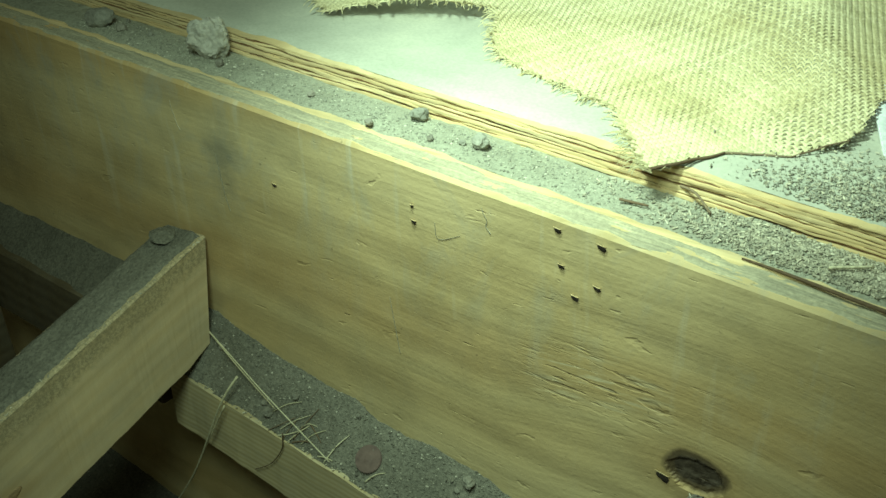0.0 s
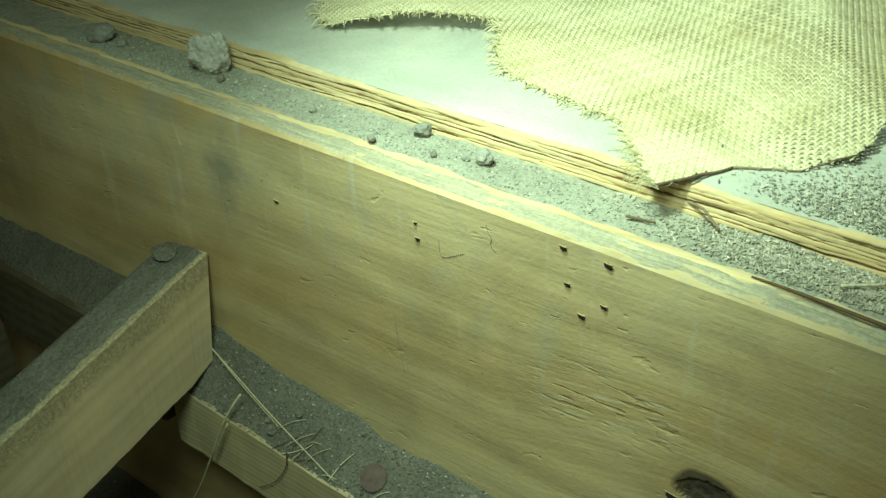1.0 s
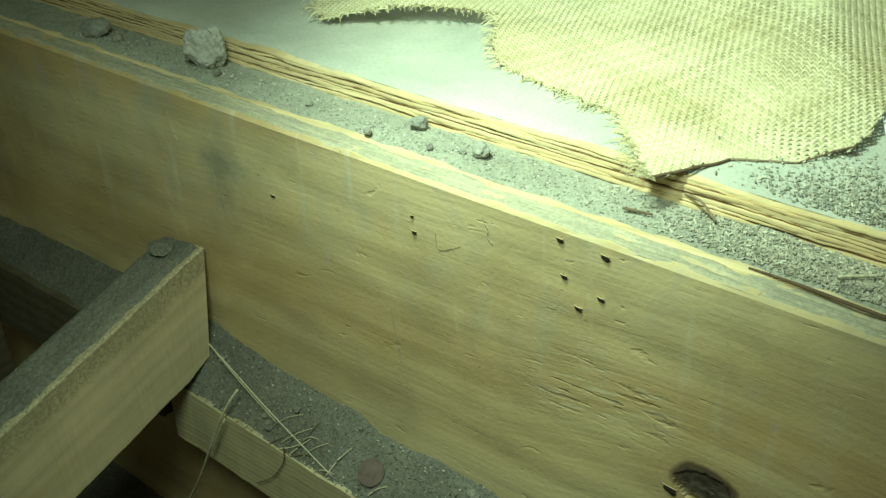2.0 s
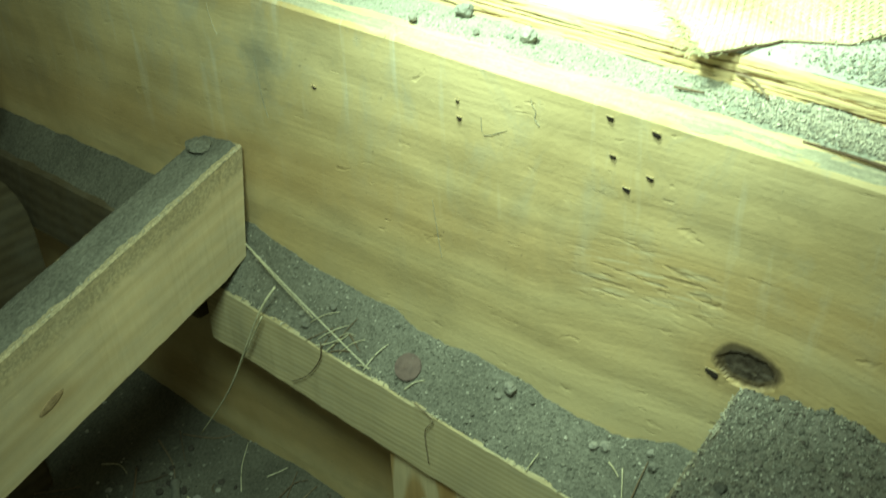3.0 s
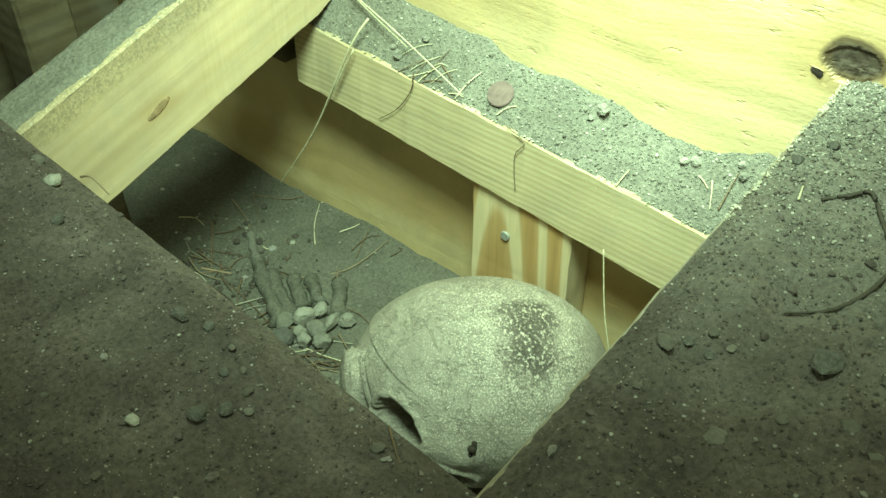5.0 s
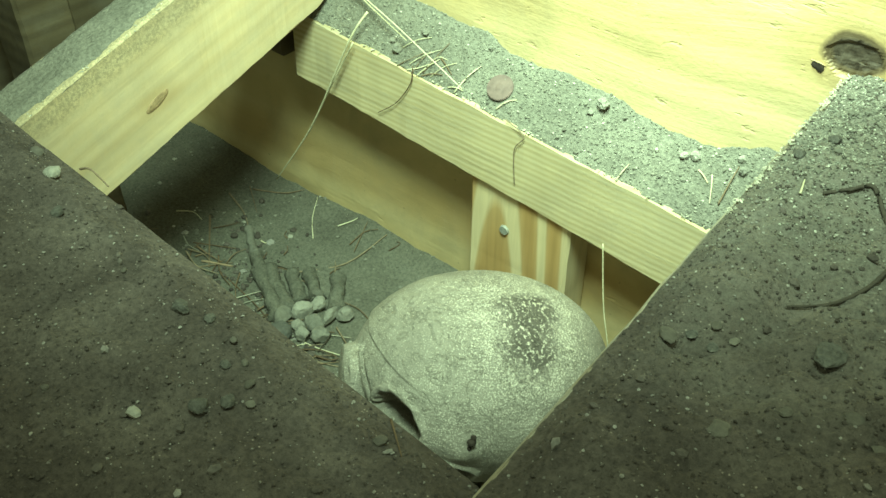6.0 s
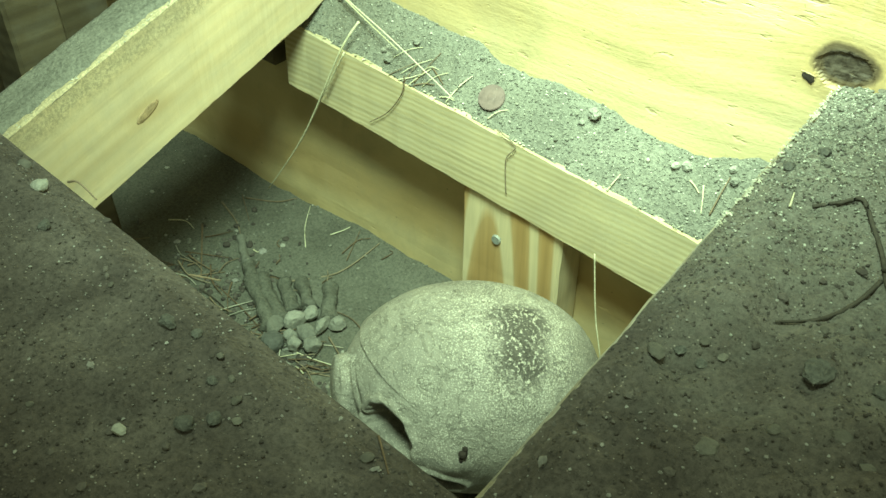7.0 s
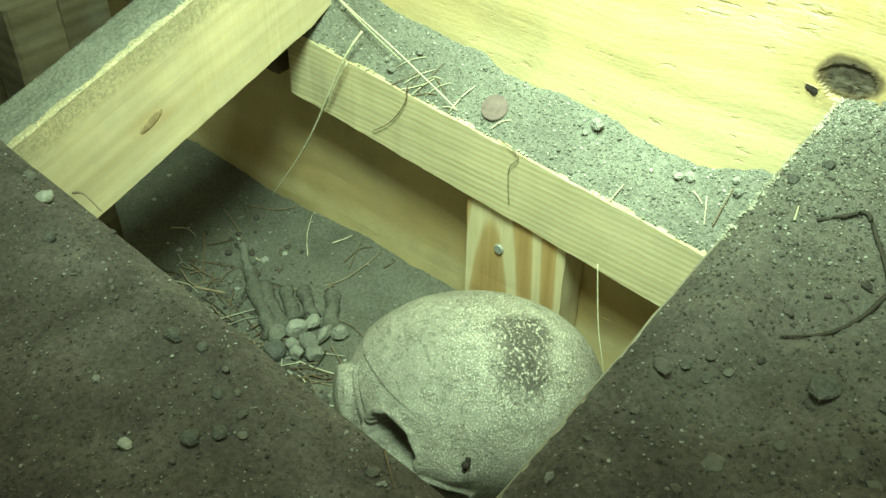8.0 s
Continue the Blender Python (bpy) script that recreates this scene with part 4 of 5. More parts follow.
def chips(name, count, place, mat, label, seed, long=0.005):
    rng = random.Random(seed)
    verts, faces = [], []
    for _ in range(count):
        p = place(rng)
        if p is None:
            continue
        l, w, a, t = rng.uniform(0.3, 1) * long, rng.uniform(0.0002, 0.0006), rng.uniform(0, 6.28), rng.uniform(-0.4, 0.4)
        dx, dy = math.cos(a), math.sin(a)
        b = len(verts)
        for e in (-1, 1):
            for sx, sz in ((-1, 0), (0, 1), (1, 0)):
                verts.append((p[0] + dx * l * e / 2 - dy * w * sx, p[1] + dy * l * e / 2 + dx * w * sx, p[2] + 0.0006 + sz * w + e * t * l / 2))
        faces += [(b, b + 1, b + 4, b + 3), (b + 1, b + 2, b + 5, b + 4), (b + 2, b, b + 3, b + 5), (b, b + 2, b + 1), (b + 3, b + 4, b + 5)]
    return tagged(raw(name, verts, faces, mat, False), label, "wood chips", kind="stuff")


def right_chips(r):
    x = -0.02 - abs(r.gauss(0, 0.06))
    y = r.uniform(0.419, 0.447)
    return (x, y, shelf_dust(x, y)) if x > -0.19 and y < edge_y(x) else None


chips("wood_chips", 3200, right_chips, M_CHIP, "pale chaff and splinters strewn on the shelf", 41, 0.0034)


def sheet_chips(r):
    x = -0.055 + r.gauss(0, 0.03)
    y = edge_y(x) + abs(r.gauss(0, 0.03)) + 0.011 + 0.004 * fbm(x, 0, 40, 3)
    return (x, y, sheet_dust(x, y) + 0.0004)


chips("wood_chips", 900, sheet_chips, M_CHIP, "pale chaff scattered on the plywood sheet", 42, 0.0028)
grains("grit", 4200, sheet_chips, 0.0002, 0.0009, M_GRAIN_PALE, "fine grit on the plywood sheet", 43)
stem("twig", [(-0.148, 0.452, 0.214), (-0.135, 0.444, 0.2165), (-0.123, 0.436, 0.212)], 0.0009, 0.0006, M_TWIG, "short dark twig on the dusty shelf", "twig", "twigs on the shelf")
stem("twig", [(-0.166, 0.424, 0.2125), (-0.151, 0.426, 0.2122)], 0.0008, 0.0006, M_TWIG, "short dark twig on the dusty shelf", "twig", "twigs on the shelf")
stem("twig", [(-0.062, 0.424, 0.2085), (-0.046, 0.436, 0.2085)], 0.0009, 0.0006, M_STRAW, "pale straw stub on the dusty shelf", "twig", "twigs on the shelf")
stem("splinter", [(-0.098, 0.4150, 0.2055), (-0.076, 0.4140, 0.2050), (-0.034, 0.4105, 0.2035), (0.02, 0.408, 0.2015)], 0.0005, 0.0014, M_TWIG, "long brown splinter lifting from the board edge", "splinter")

# ---- on the ledge ----
for i, (x, y, r) in enumerate(((-0.459, 0.384, 0.0036), (-0.383, 0.383, 0.0042), (-0.398, 0.369, 0.0058), (-0.237, 0.390, 0.0062), (-0.168, 0.389, 0.0045), (-0.136, 0.387, 0.0042), (-0.140, 0.392, 0.0036), (-0.175, 0.387, 0.0040), (-0.330, 0.391, 0.0026), (-0.243, 0.385, 0.0030), (-0.405, 0.373, 0.0034))):
    stone("pebble", (x, y, ledge_top(x, y)), (r * 0.85, r * 0.7, r * 0.65), M_STONE, "pale angular pebble on the dusty ledge", 50 + i, "pebbles on the ledge", 3, 0.55)
coin = bmesh.new()
bmesh.ops.create_cone(coin, cap_ends=True, segments=40, radius1=0.0095, radius2=0.0095, depth=0.0015)
bmesh.ops.bevel(coin, geom=[e for e in coin.edges if abs(e.verts[0].co.z - e.verts[1].co.z) < 1e-6], offset=0.0004, segments=2, affect="EDGES")
relief = bmesh.ops.create_uvsphere(coin, u_segments=14, v_segments=8, radius=1)["verts"]
for v in relief:
    v.co = Vector((v.co.x * 0.0035, v.co.y * 0.0048, v.co.z * 0.0003 + 0.0006))
bmesh.ops.transform(coin, matrix=pose(-0.310, 0.3765, ledge_top(-0.310, 0.3765) + 0.0022, 38, 3, 8), verts=coin.verts)
tagged(put("coin", coin, M_COPPER, (-0.310, 0.3765, 0.005)), "dull copper coin lying on the dusty ledge", "coin")


def on_ledge(r):
    x, y = r.uniform(-0.50, -0.09), 0.364 + 0.033 * r.random()
    return (x, y, ledge_top(x, y))


grains("grit", 6500, on_ledge, 0.00022, 0.0011, M_GRAIN, "grey grit and crumbs on the ledge soil", 61, power=3)
chips("wood_chips", 120, lambda r: (lambda x: (x, r.uniform(0.3618, 0.3650), ledge_front(x) + 0.0003))(r.uniform(-0.46, -0.10)), M_CHIP, "pale fibres along the ledge's sawn corner", 62, 0.0022)
stem("straw", [(-0.482, 0.385, 0.033), (-0.44, 0.377, 0.0235), (-0.392, 0.366, 0.016), (-0.330, 0.360, -0.006)], 0.0006, 0.0004, M_STRAW, "long dry straw lying across the ledge", "straw", "straws on the ledge")
stem("straw", [(-0.474, 0.384, 0.031), (-0.43, 0.374, 0.020), (-0.385, 0.365, 0.010)], 0.0006, 0.0004, M_STRAW, "long dry straw lying across the ledge", "straw", "straws on the ledge")
stem("straw", [(-0.425, 0.368, 0.018), (-0.436, 0.357, -0.006), (-0.481, 0.352, -0.095), (-0.538, 0.352, -0.177)], 0.0010, 0.0005, M_STRAW, "dry straw hanging down from the ledge", "straw", "straws on the ledge")
stem("straw", [(-0.431, 0.357, -0.004), (-0.459, 0.355, -0.054), (-0.487, 0.3535, -0.105)], 0.0007, 0.0005, M_STRAW, "dry straw hanging down from the ledge", "straw", "straws on the ledge")
for i, (x, y, a, l) in enumerate(((-0.374, 0.366, 35, 0.022), (-0.368, 0.368, 50, 0.018), (-0.362, 0.366, 20, 0.016), (-0.335, 0.372, 62, 0.020), (-0.300, 0.371, 40, 0.014), (-0.355, 0.373, -20, 0.015), (-0.205, 0.366, 80, 0.014), (-0.150, 0.378, -60, 0.013), (-0.141, 0.381, 85, 0.016), (-0.158, 0.382, -25, 0.010), (-0.340, 0.365, 10, 0.012))):
    dx, dy = math.cos(radians(a)) * l / 2, math.sin(radians(a)) * l / 2
    ends = [(x + k * dx, min(0.395, max(0.3625, y + k * dy))) for k in (-1, 0, 1)]
    stem("straw", [(px, py, ledge_top(px, py) + 0.001 + (0.0012 if k == 1 else 0)) for k, (px, py) in enumerate(ends)], 0.0006, 0.0003, M_TWIG if i % 3 == 2 else M_STRAW, "short broken straw on the ledge soil", "straw", "straw bits on the ledge")
stem("root_fibre", [(-0.293, 0.3612, -0.016), (-0.277, 0.3602, -0.022), (-0.284, 0.3602, -0.036), (-0.282, 0.3602, -0.064)], 0.0005, 0.0003, M_TWIG, "thin root fibre hanging over the pine ledge", "root")
stem("root_fibre", [(-0.377, 0.362, -0.006), (-0.378, 0.3602, -0.020), (-0.393, 0.3602, -0.042), (-0.412, 0.3602, -0.058)], 0.0005, 0.0003, M_TWIG, "thin root fibre hanging over the pine ledge", "root")

# ---- on the deck soil ----
def on_right(r):
    x, y = r.uniform(-0.10, 0.10), r.uniform(0.03, 0.388)
    return (x, y, right_top(x, y)) if x > right_edge(y) + 0.002 else None


def on_left(r):
    x, y = r.uniform(-0.50, -0.07), r.uniform(-0.04, 0.115)
    return (x, y, left_top(x, y)) if y < left_edge(x) - 0.002 else None


grains("gravel", 17000, on_right, 0.0002, 0.0009, M_GRAIN_DARK, "mixed fine gravel on the deck soil", 71, power=3)
grains("gravel", 15000, on_left, 0.0002, 0.0008, M_GRAIN_DARK, "mixed fine gravel on the deck soil", 72, power=3)
for i, (x, y, r, m) in enumerate(((-0.023, 0.175, 0.0095, M_MUD), (-0.006, 0.152, 0.006, M_STONE_DIRTY), (-0.037, 0.124, 0.0065, M_STONE_DIRTY), (-0.071, 0.152, 0.006, M_STONE_DIRTY), (-0.079, 0.309, 0.0035, M_STONE_DIRTY), (-0.074, 0.386, 0.005, M_STONE_DIRTY), (-0.066, 0.162, 0.004, M_MUD), (-0.060, 0.168, 0.0034, M_STONE_DIRTY), (-0.057, 0.160, 0.0036, M_MUD), (-0.052, 0.166, 0.003, M_STONE_DIRTY), (-0.024, 0.142, 0.0035, M_STONE_DIRTY), (-0.030, 0.200, 0.0030, M_STONE_DIRTY), (-0.003, 0.181, 0.006, M_MUD), (0.004, 0.145, 0.004, M_STONE_DIRTY))):
    stone("stone", (x, y, right_top(x, y)), (r * 0.75, r * 0.6, r * 0.22), m, "small flat stone half sunk in deck soil", 90 + i, "stones on the deck soil", 2)
for i in range(44):
    rr = random.Random(300 + i)
    x, y, r = rr.gauss(-0.060, 0.018), rr.gauss(0.325, 0.036), 0.0013 + 0.0032 * rr.random() ** 2
    if x > right_edge(y) + 0.006 and y < 0.38:
        stone("clod", (x, y, right_top(x, y)), (r * 0.8, r * 0.7, r * 0.42), M_STONE_MUD if i % 3 else M_MUD, "crumbly grey clod on the deck soil", 120 + i, "clods on the deck soil", 2, 0.5)
for i, (x, y, r, m) in enumerate(((-0.389, 0.092, 0.0062, M_STONE_DIRTY), (-0.364, 0.086, 0.0068, M_STONE), (-0.334, 0.070, 0.0052, M_MUD), (-0.207, 0.021, 0.0045, M_STONE), (-0.245, 0.008, 0.0026, M_STONE_DIRTY), (-0.190, 0.037, 0.006, M_MUD), (-0.238, 0.066, 0.0062, M_MUD), (-0.226, 0.070, 0.004, M_MUD), (-0.185, 0.056, 0.0034, M_STONE_DIRTY), (-0.280, 0.067, 0.0022, M_STONE_DIRTY), (-0.133, 0.070, 0.0045, M_STONE_DIRTY), (-0.207, 0.067, 0.0028, M_STONE_DIRTY), (-0.200, 0.057, 0.0036, M_MUD), (-0.195, 0.062, 0.0028, M_STONE_DIRTY), (-0.445, 0.096, 0.009, M_MUD), (-0.432, 0.094, 0.005, M_MUD), (-0.178, 0.050, 0.003, M_STONE_DIRTY), (-0.184, 0.045, 0.005, M_MUD))):
    stone("stone", (x, y, left_top(x, y)), (r * 0.72, r * 0.6, r * 0.45), m, "small stone lying on deck soil", 160 + i, "stones on the deck soil", 2)


def over_right(pts, lift=0.0015):
    return [(x, y, right_top(x, y) + lift) for x, y in pts]


stem("root", over_right([(-0.063, 0.270), (-0.055, 0.278), (-0.048, 0.284), (-0.039, 0.274), (-0.029, 0.256), (-0.021, 0.238), (-0.012, 0.224), (-0.004, 0.205)]), 0.0009, 0.0012, M_ROOT, "bent brown root on the deck soil", "root", "roots")
stem("root", over_right([(-0.026, 0.246), (-0.018, 0.245), (-0.009, 0.236), (0.01, 0.225)], 0.004), 0.0022, 0.0012, M_ROOT, "bent brown root on the deck soil", "root", "roots")
stem("root", over_right([(-0.024, 0.240), (-0.027, 0.222), (-0.034, 0.206), (-0.046, 0.196)], 0.001), 0.0010, 0.0005, M_ROOT, "bent brown root on the deck soil", "root", "roots")
stem("straw", over_right([(-0.070, 0.262), (-0.073, 0.274)]), 0.0006, 0.0003, M_STRAW, "short straw on the deck soil", "straw")
stem("straw", [(-0.141, 0.084, left_top(-0.141, 0.084) + 0.001), (-0.123, 0.070, left_top(-0.123, 0.070) + 0.001)], 0.0006, 0.0003, M_TWIG, "thin dry stalk on the deck soil", "straw")
stem("twig", [(-0.361, 0.0985, 0.056), (-0.351, 0.099, 0.060), (-0.338, 0.099, 0.056)], 0.0007, 0.0004, M_TWIG, "tiny forked twig at the board's edge", "twig")
stem("twig", [(-0.262, 0.094, 0.055), (-0.247, 0.099, 0.057)], 0.0006, 0.0004, M_TWIG, "splinter standing off the board's edge", "twig")

# ---- on the pit floor ----
def on_floor(r):
    x, y = r.uniform(-0.75, -0.20), r.uniform(0.14, 0.398)
    return (x, y, floor_height(x, y))


grains("gravel", 5000, on_floor, 0.0003, 0.0020, M_GRAIN, "fine grey gravel on the earth floor", 81, power=9)
for i, (x, y, u, v, w, m) in enumerate(((-0.434, 0.280, 0.0098, 0.0082, 0.0085, M_STONE), (-0.416, 0.277, 0.0092, 0.0080, 0.0080, M_STONE), (-0.414, 0.261, 0.0080, 0.0066, 0.0072, M_STONE), (-0.402, 0.270, 0.0078, 0.0074, 0.0074, M_STONE), (-0.412, 0.291, 0.0058, 0.0098, 0.0070, M_STONE), (-0.404, 0.300, 0.0078, 0.0070, 0.0070, M_STONE), (-0.429, 0.294, 0.0082, 0.0064, 0.0070, M_STONE), (-0.430, 0.252, 0.0110, 0.0098, 0.0090, M_STONE_GREY), (-0.444, 0.266, 0.0090, 0.0085, 0.0075, M_STONE_MUD), (-0.426, 0.267, 0.0060, 0.0055, 0.0055, M_STONE), (-0.438, 0.301, 0.0060, 0.0052, 0.0055, M_STONE_MUD))):
    stone("pebble", (x, y, floor_height(x, y) + 0.001), (u * 1.04, v * 1.04, w), m, "smooth pale pebble in a heap on the earth floor", 210 + i, "heaped pebbles", 3, 0.30)


def hand_bone(a, b, r, mat):
    """A replica hand bone caked in earth, waisted in the middle and thicker at both ends."""
    bm = bmesh.new()
    ends = [Vector((p[0], p[1], floor_height(*p) + r * 0.30)) for p in (a, b)]
    stalk(bm, [ends[0], ends[0].lerp(ends[1], 0.5) + Vector((0, 0, r * 0.25)), ends[1]], r, r * 1.15, 14, 12)
    axis = ends[1] - ends[0]
    for v in bm.verts:
        t = max(0.0, min(1.0, (v.co - ends[0]).dot(axis) / axis.length_squared))
        mid = ends[0] + axis * t
        v.co = mid + (v.co - mid) * (1.02 + 0.30 * abs(2 * t - 1) ** 3)
        v.co += noise.noise_vector(v.co * 110) * r * 0.40 + noise.noise_vector(v.co * 420) * r * 0.14
    return tagged(put("clod", bm, mat, ends[0], True), "replica hand bone caked in grey earth on the floor", "clod", "mud clods")


# Bones of a replica hand skeleton, half sunk in the floor.
for ends_a, ends_b, thick, crust in (((-0.503, 0.293), (-0.446, 0.264), 0.0058, M_FLOOR), ((-0.498, 0.300), (-0.447, 0.276), 0.0056, M_FLOOR), ((-0.479, 0.309), (-0.447, 0.290), 0.0052, M_FLOOR), ((-0.466, 0.318), (-0.436, 0.300), 0.0052, M_FLOOR), ((-0.442, 0.330), (-0.416, 0.302), 0.0056, M_FLOOR), ((-0.556, 0.326), (-0.523, 0.304), 0.0034, M_STONE_MUD), ((-0.519, 0.303), (-0.502, 0.293), 0.0052, M_FLOOR)):
    hand_bone(ends_a, ends_b, thick, crust)


def on_earth(pts, lift=0.0012):
    return [(x, y, floor_height(x, y) + lift) for x, y in pts]


for pts, r, m in ((((-0.615, 0.352), (-0.582, 0.342), (-0.556, 0.326)), 0.0013, M_STRAW), (((-0.600, 0.316), (-0.541, 0.267)), 0.0016, M_STRAW), (((-0.480, 0.310), (-0.449, 0.346), (-0.438, 0.390)), 0.0014, M_TWIG), (((-0.606, 0.371), (-0.571, 0.349)), 0.0008, M_TWIG), (((-0.600, 0.370), (-0.567, 0.381), (-0.551, 0.394)), 0.0011, M_TWIG), (((-0.497, 0.353), (-0.515, 0.370), (-0.531, 0.393)), 0.0008, M_STRAW), (((-0.452, 0.361), (-0.463, 0.391)), 0.0007, M_TWIG), (((-0.530, 0.270), (-0.47, 0.262), (-0.430, 0.25)), 0.0010, M_TWIG), (((-0.470, 0.25), (-0.430, 0.240), (-0.382, 0.243)), 0.0009, M_TWIG), (((-0.609, 0.240), (-0.558, 0.259)), 0.0011, M_TWIG), (((-0.643, 0.242), (-0.619, 0.260)), 0.0010, M_STRAW), (((-0.412, 0.258), (-0.39, 0.262), (-0.362, 0.272)), 0.0009, M_STRAW), (((-0.395, 0.235), (-0.366, 0.268)), 0.0008, M_TWIG), (((-0.425, 0.235), (-0.405, 0.262)), 0.0008, M_STRAW), (((-0.36, 0.30), (-0.40, 0.315), (-0.43, 0.31)), 0.0008, M_TWIG), (((-0.58, 0.28), (-0.54, 0.30)), 0.0009, M_TWIG), (((-0.56, 0.245), (-0.53, 0.285)), 0.0008, M_TWIG)):
    stem("twig", on_earth(pts), r * 0.75, r * 0.35, M_TWIG if m is M_STRAW and r > 0.0009 else m, "thin dry twig lying on the earth floor", "twig", "twigs on the floor")
stem("straw", [(-0.203, 0.352, -0.070), (-0.192, 0.345, -0.115), (-0.178, 0.338, -0.155), (-0.165, 0.33, -0.226)], 0.0005, 0.0004, M_STRAW, "pale straw leaning against the post", "straw")

for i, (u, v, w, r) in enumerate(((-0.056, -0.98, 0.19, 0.0032), (-0.045, -0.97, 0.25, 0.0020), (-0.075, -0.985, 0.13, 0.0022))):
    d = Vector((u, v, w)).normalized()
    at = HEAD + Matrix.Rotation(radians(39.6), 3, "Z") @ Vector((d.x * 0.0872, d.y * 0.0702, d.z * 0.0722))
    stone("crumb", at, (r, r, r), M_PIT, "dark crumb stuck to the prop skull", 400 + i, "crumbs on the plaster", 2, 0.6)

# ---- finer litter ----
def near_wall(r):
    y = 0.385 - abs(r.gauss(0, 0.06))
    x = right_edge(y) + 0.004 + abs(r.gauss(0, 0.045))
    return (x, y, right_top(x, y)) if y > 0.15 else None


grains("sand", 13000, near_wall, 0.0002, 0.0008, M_GRAIN, "grey sandy grit on the deck soil", 501, "sand", 2.5)
grains("crumbs", 260, near_wall, 0.0006, 0.0022, M_STONE_MUD, "brown earth crumbs on the deck soil", 506, "soil", 2.2)
grains("crumbs", 130, on_right, 0.0009, 0.0026, M_GRAIN_DARK, "loose earth crumbs on the deck soil", 502, "soil", 2.5)
grains("crumbs", 150, on_left, 0.0009, 0.0024, M_GRAIN_DARK, "loose earth crumbs on the deck soil", 503, "soil", 2.5)


def ledge_right(r):
    x, y = r.uniform(-0.34, -0.10), 0.366 + 0.029 * r.random()
    return (x, y, ledge_top(x, y))


grains("crumbs", 150, ledge_right, 0.0006, 0.0020, M_GRAIN, "grey earth crumbs on the ledge", 504, "soil", 2.0)
grains("crumbs", 120, on_floor, 0.0010, 0.0032, M_GRAIN, "grey earth crumbs on the pit floor", 505, "soil", 2.5)
rng = random.Random(77)
for i in range(34):
    cx, cy, sx, sy = ((-0.405, 0.245, 0.03, 0.018), (-0.55, 0.285, 0.045, 0.03), (-0.46, 0.345, 0.04, 0.03))[i % 3]
    x, y, a, l = rng.gauss(cx, sx), rng.gauss(cy, sy), rng.uniform(0, 3.14), rng.uniform(0.010, 0.034)
    bend = rng.uniform(-0.2, 0.2) * l
    pts = [(x + math.cos(a) * l * k - math.sin(a) * bend * (1 - 4 * k * k), min(0.39, y + math.sin(a) * l * k + math.cos(a) * bend * (1 - 4 * k * k))) for k in (-0.5, 0.0, 0.5)]
    stem("twig", on_earth(pts, rng.uniform(0.0006, 0.003)), rng.uniform(0.0004, 0.0008), 0.0003, M_TWIG if i % 4 else M_STRAW, "thin dry twig lying on the earth floor", "twig", "twigs on the floor")
for i in range(7):
    x, y, a, l = rng.gauss(-0.366, 0.012), rng.uniform(0.366, 0.378), rng.uniform(0.1, 1.3), rng.uniform(0.010, 0.024)
    pts = [(x + math.cos(a) * l * k, min(0.394, max(0.362, y + math.sin(a) * l * k))) for k in (-0.5, 0.0, 0.5)]
    stem("straw", [(u, v, ledge_top(u, v) + 0.001 + 0.002 * (1 - abs(n - 1))) for n, (u, v) in enumerate(pts)], 0.0004, 0.00025, M_STRAW if i % 3 else M_TWIG, "short broken straw on the ledge soil", "straw", "straw bits on the ledge")


def brace_edge(r):
    y = r.uniform(0.05, 0.39)
    return (-0.4715 + r.uniform(-0.002, 0.001), y, 0.019 - (0.394 - y) * 0.300 + 0.0880 - r.uniform(0, 0.0015))


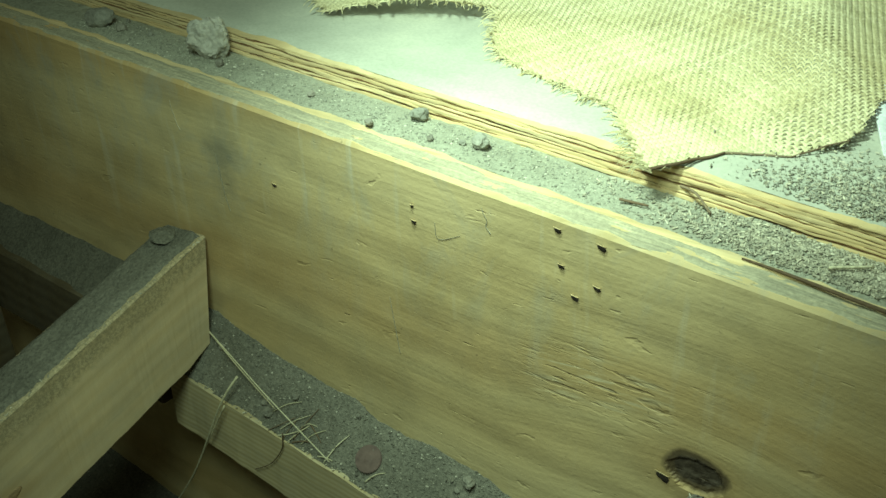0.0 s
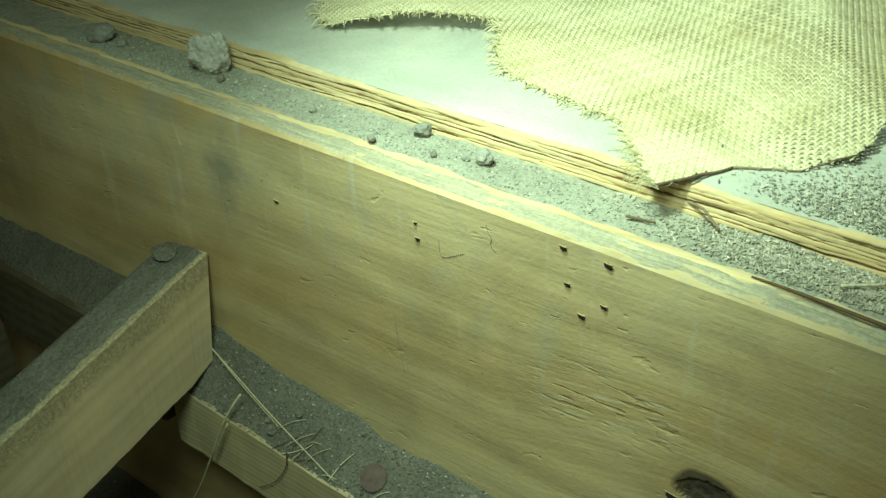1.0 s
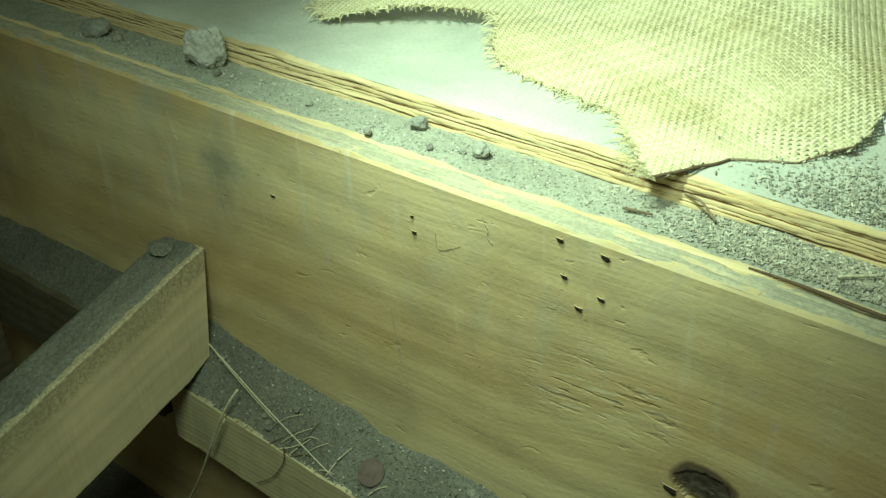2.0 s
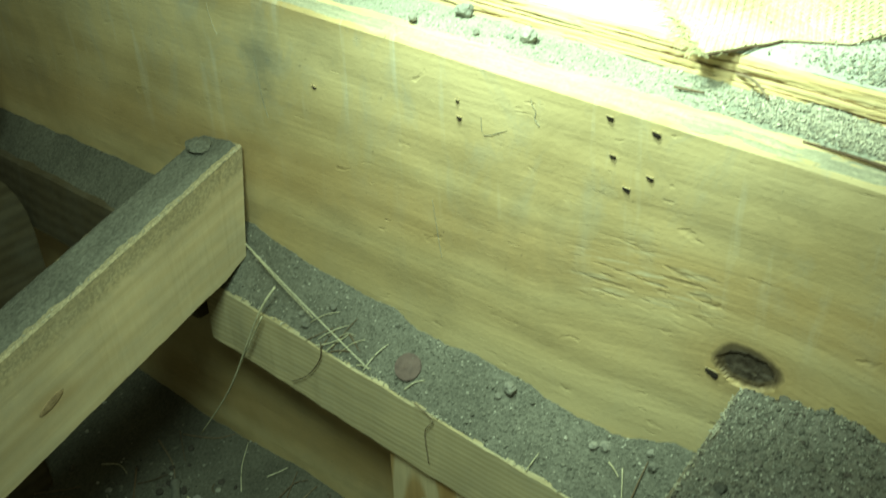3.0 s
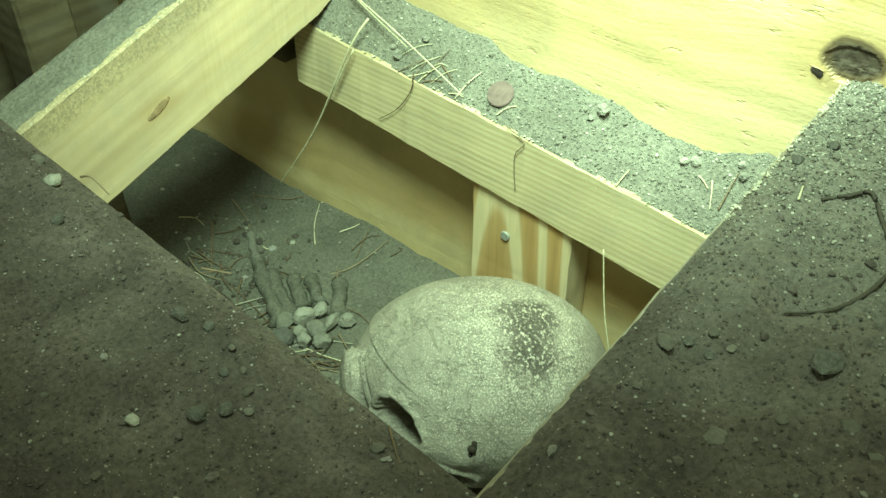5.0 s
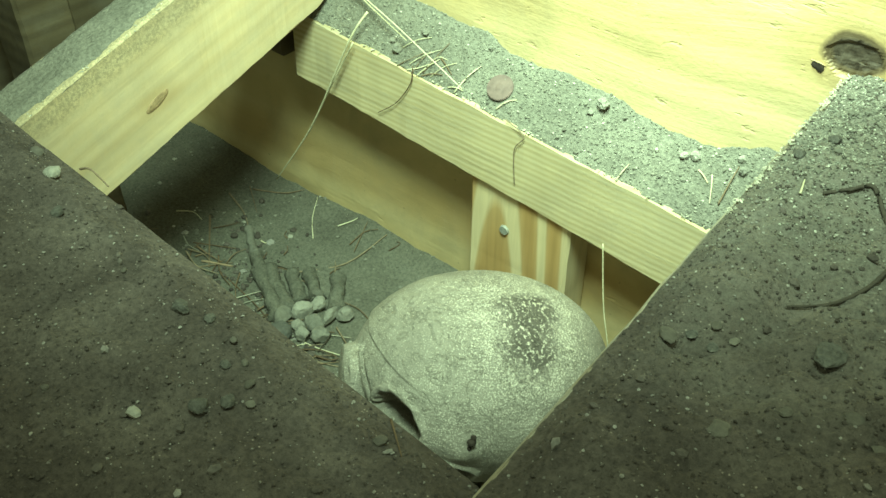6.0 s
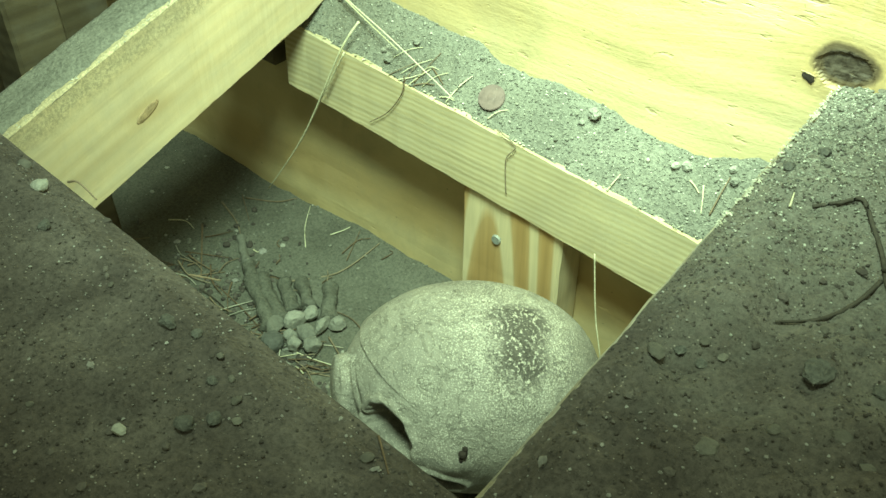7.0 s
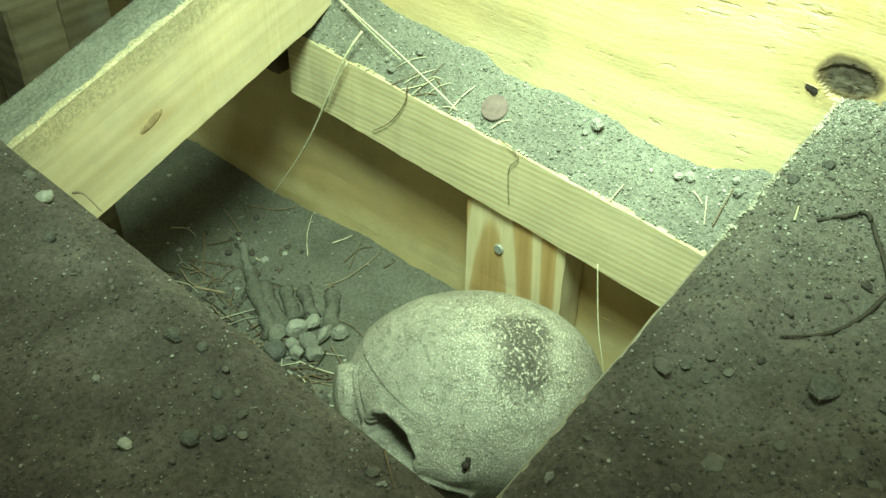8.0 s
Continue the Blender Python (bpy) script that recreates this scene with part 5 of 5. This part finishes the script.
chips("wood_fuzz", 130, brace_edge, M_CHIP, "pale sawn fuzz along the brace's upper corner", 506, 0.0028)
for x, z0, z1 in ((-0.300, 0.078, 0.118), (-0.447, 0.135, 0.176), (-0.487, 0.185, 0.205), (-0.232, 0.186, 0.200)):
    pts = [(x + 0.002 * noise.noise((z0 * 50 + k, x * 40, 0)) + 0.0015 * k, PANEL_Y - 0.0003, z1 + (z0 - z1) * k / 4) for k in range(5)]
    part("scratch", stalk(bmesh.new(), pts, 0.00016, 0.00024, 4, 3), M_CHIP, panel, "thin pale scratch")
for pts in (((-0.263, 0.181), (-0.261, 0.171), (-0.246, 0.178)), ((-0.396, 0.160), (-0.392, 0.154))):
    part("scratch", stalk(bmesh.new(), [(x, PANEL_Y - 0.0002, z) for x, z in pts], 0.00022, 0.00012, 4, 3), M_CHIP, panel, "pale torn scratch")
cx, cy = -0.499, 0.380
stone("clod", (cx, cy, brace_top(cx, cy)), (0.013, 0.010, 0.0030), M_LEDGE, "flat caked dirt flake on the brace's end", 471, "", 3, 0.5)
grains("sand", 3000, near_wall, 0.0002, 0.0007, M_GRAIN_PALE, "pale sandy grit on the deck soil", 511, "sand", 3.5)
chips("wood_chips", 150, lambda r: (lambda y: (right_edge(y) + r.uniform(0.0, 0.003), y, RIGHT_Z + 0.0012))(r.uniform(0.24, 0.388)), M_CHIP, "pale dusty splinters along the deck board's edge", 512, 0.0026)


def pit_litter(r):
    cx, cy, sx, sy = ((-0.50, 0.262, 0.04, 0.018), (-0.405, 0.248, 0.025, 0.012), (-0.54, 0.30, 0.04, 0.03))[r.randrange(3)]
    x, y = r.gauss(cx, sx), r.gauss(cy, sy)
    return (x, y, floor_height(x, y))


grains("crumbs", 420, pit_litter, 0.0008, 0.0038, M_GRAIN_DARK, "dark earth crumbs round the pebble heap", 513, "soil", 2.6)
rng = random.Random(91)
for i in range(46):
    cx, cy, sx, sy = ((-0.398, 0.252, 0.020, 0.012), (-0.53, 0.272, 0.045, 0.018), (-0.47, 0.262, 0.03, 0.014))[i % 3]
    x, y, a, l = rng.gauss(cx, sx), rng.gauss(cy, sy), rng.gauss(0.5, 0.7), rng.uniform(0.016, 0.046)
    bend = rng.uniform(-0.15, 0.15) * l
    pts = [(x + math.cos(a) * l * k - math.sin(a) * bend * (1 - 4 * k * k), min(0.39, y + math.sin(a) * l * k + math.cos(a) * bend * (1 - 4 * k * k))) for k in (-0.5, 0.0, 0.5)]
    stem("twig", on_earth(pts, rng.uniform(0.0008, 0.004)), rng.uniform(0.0005, 0.0009), 0.0003, (M_TWIG, M_TWIG, M_ROOT, M_TWIG, M_CHIP)[i % 5], "thin dry twig lying on the earth floor", "twig", "twigs on the floor")
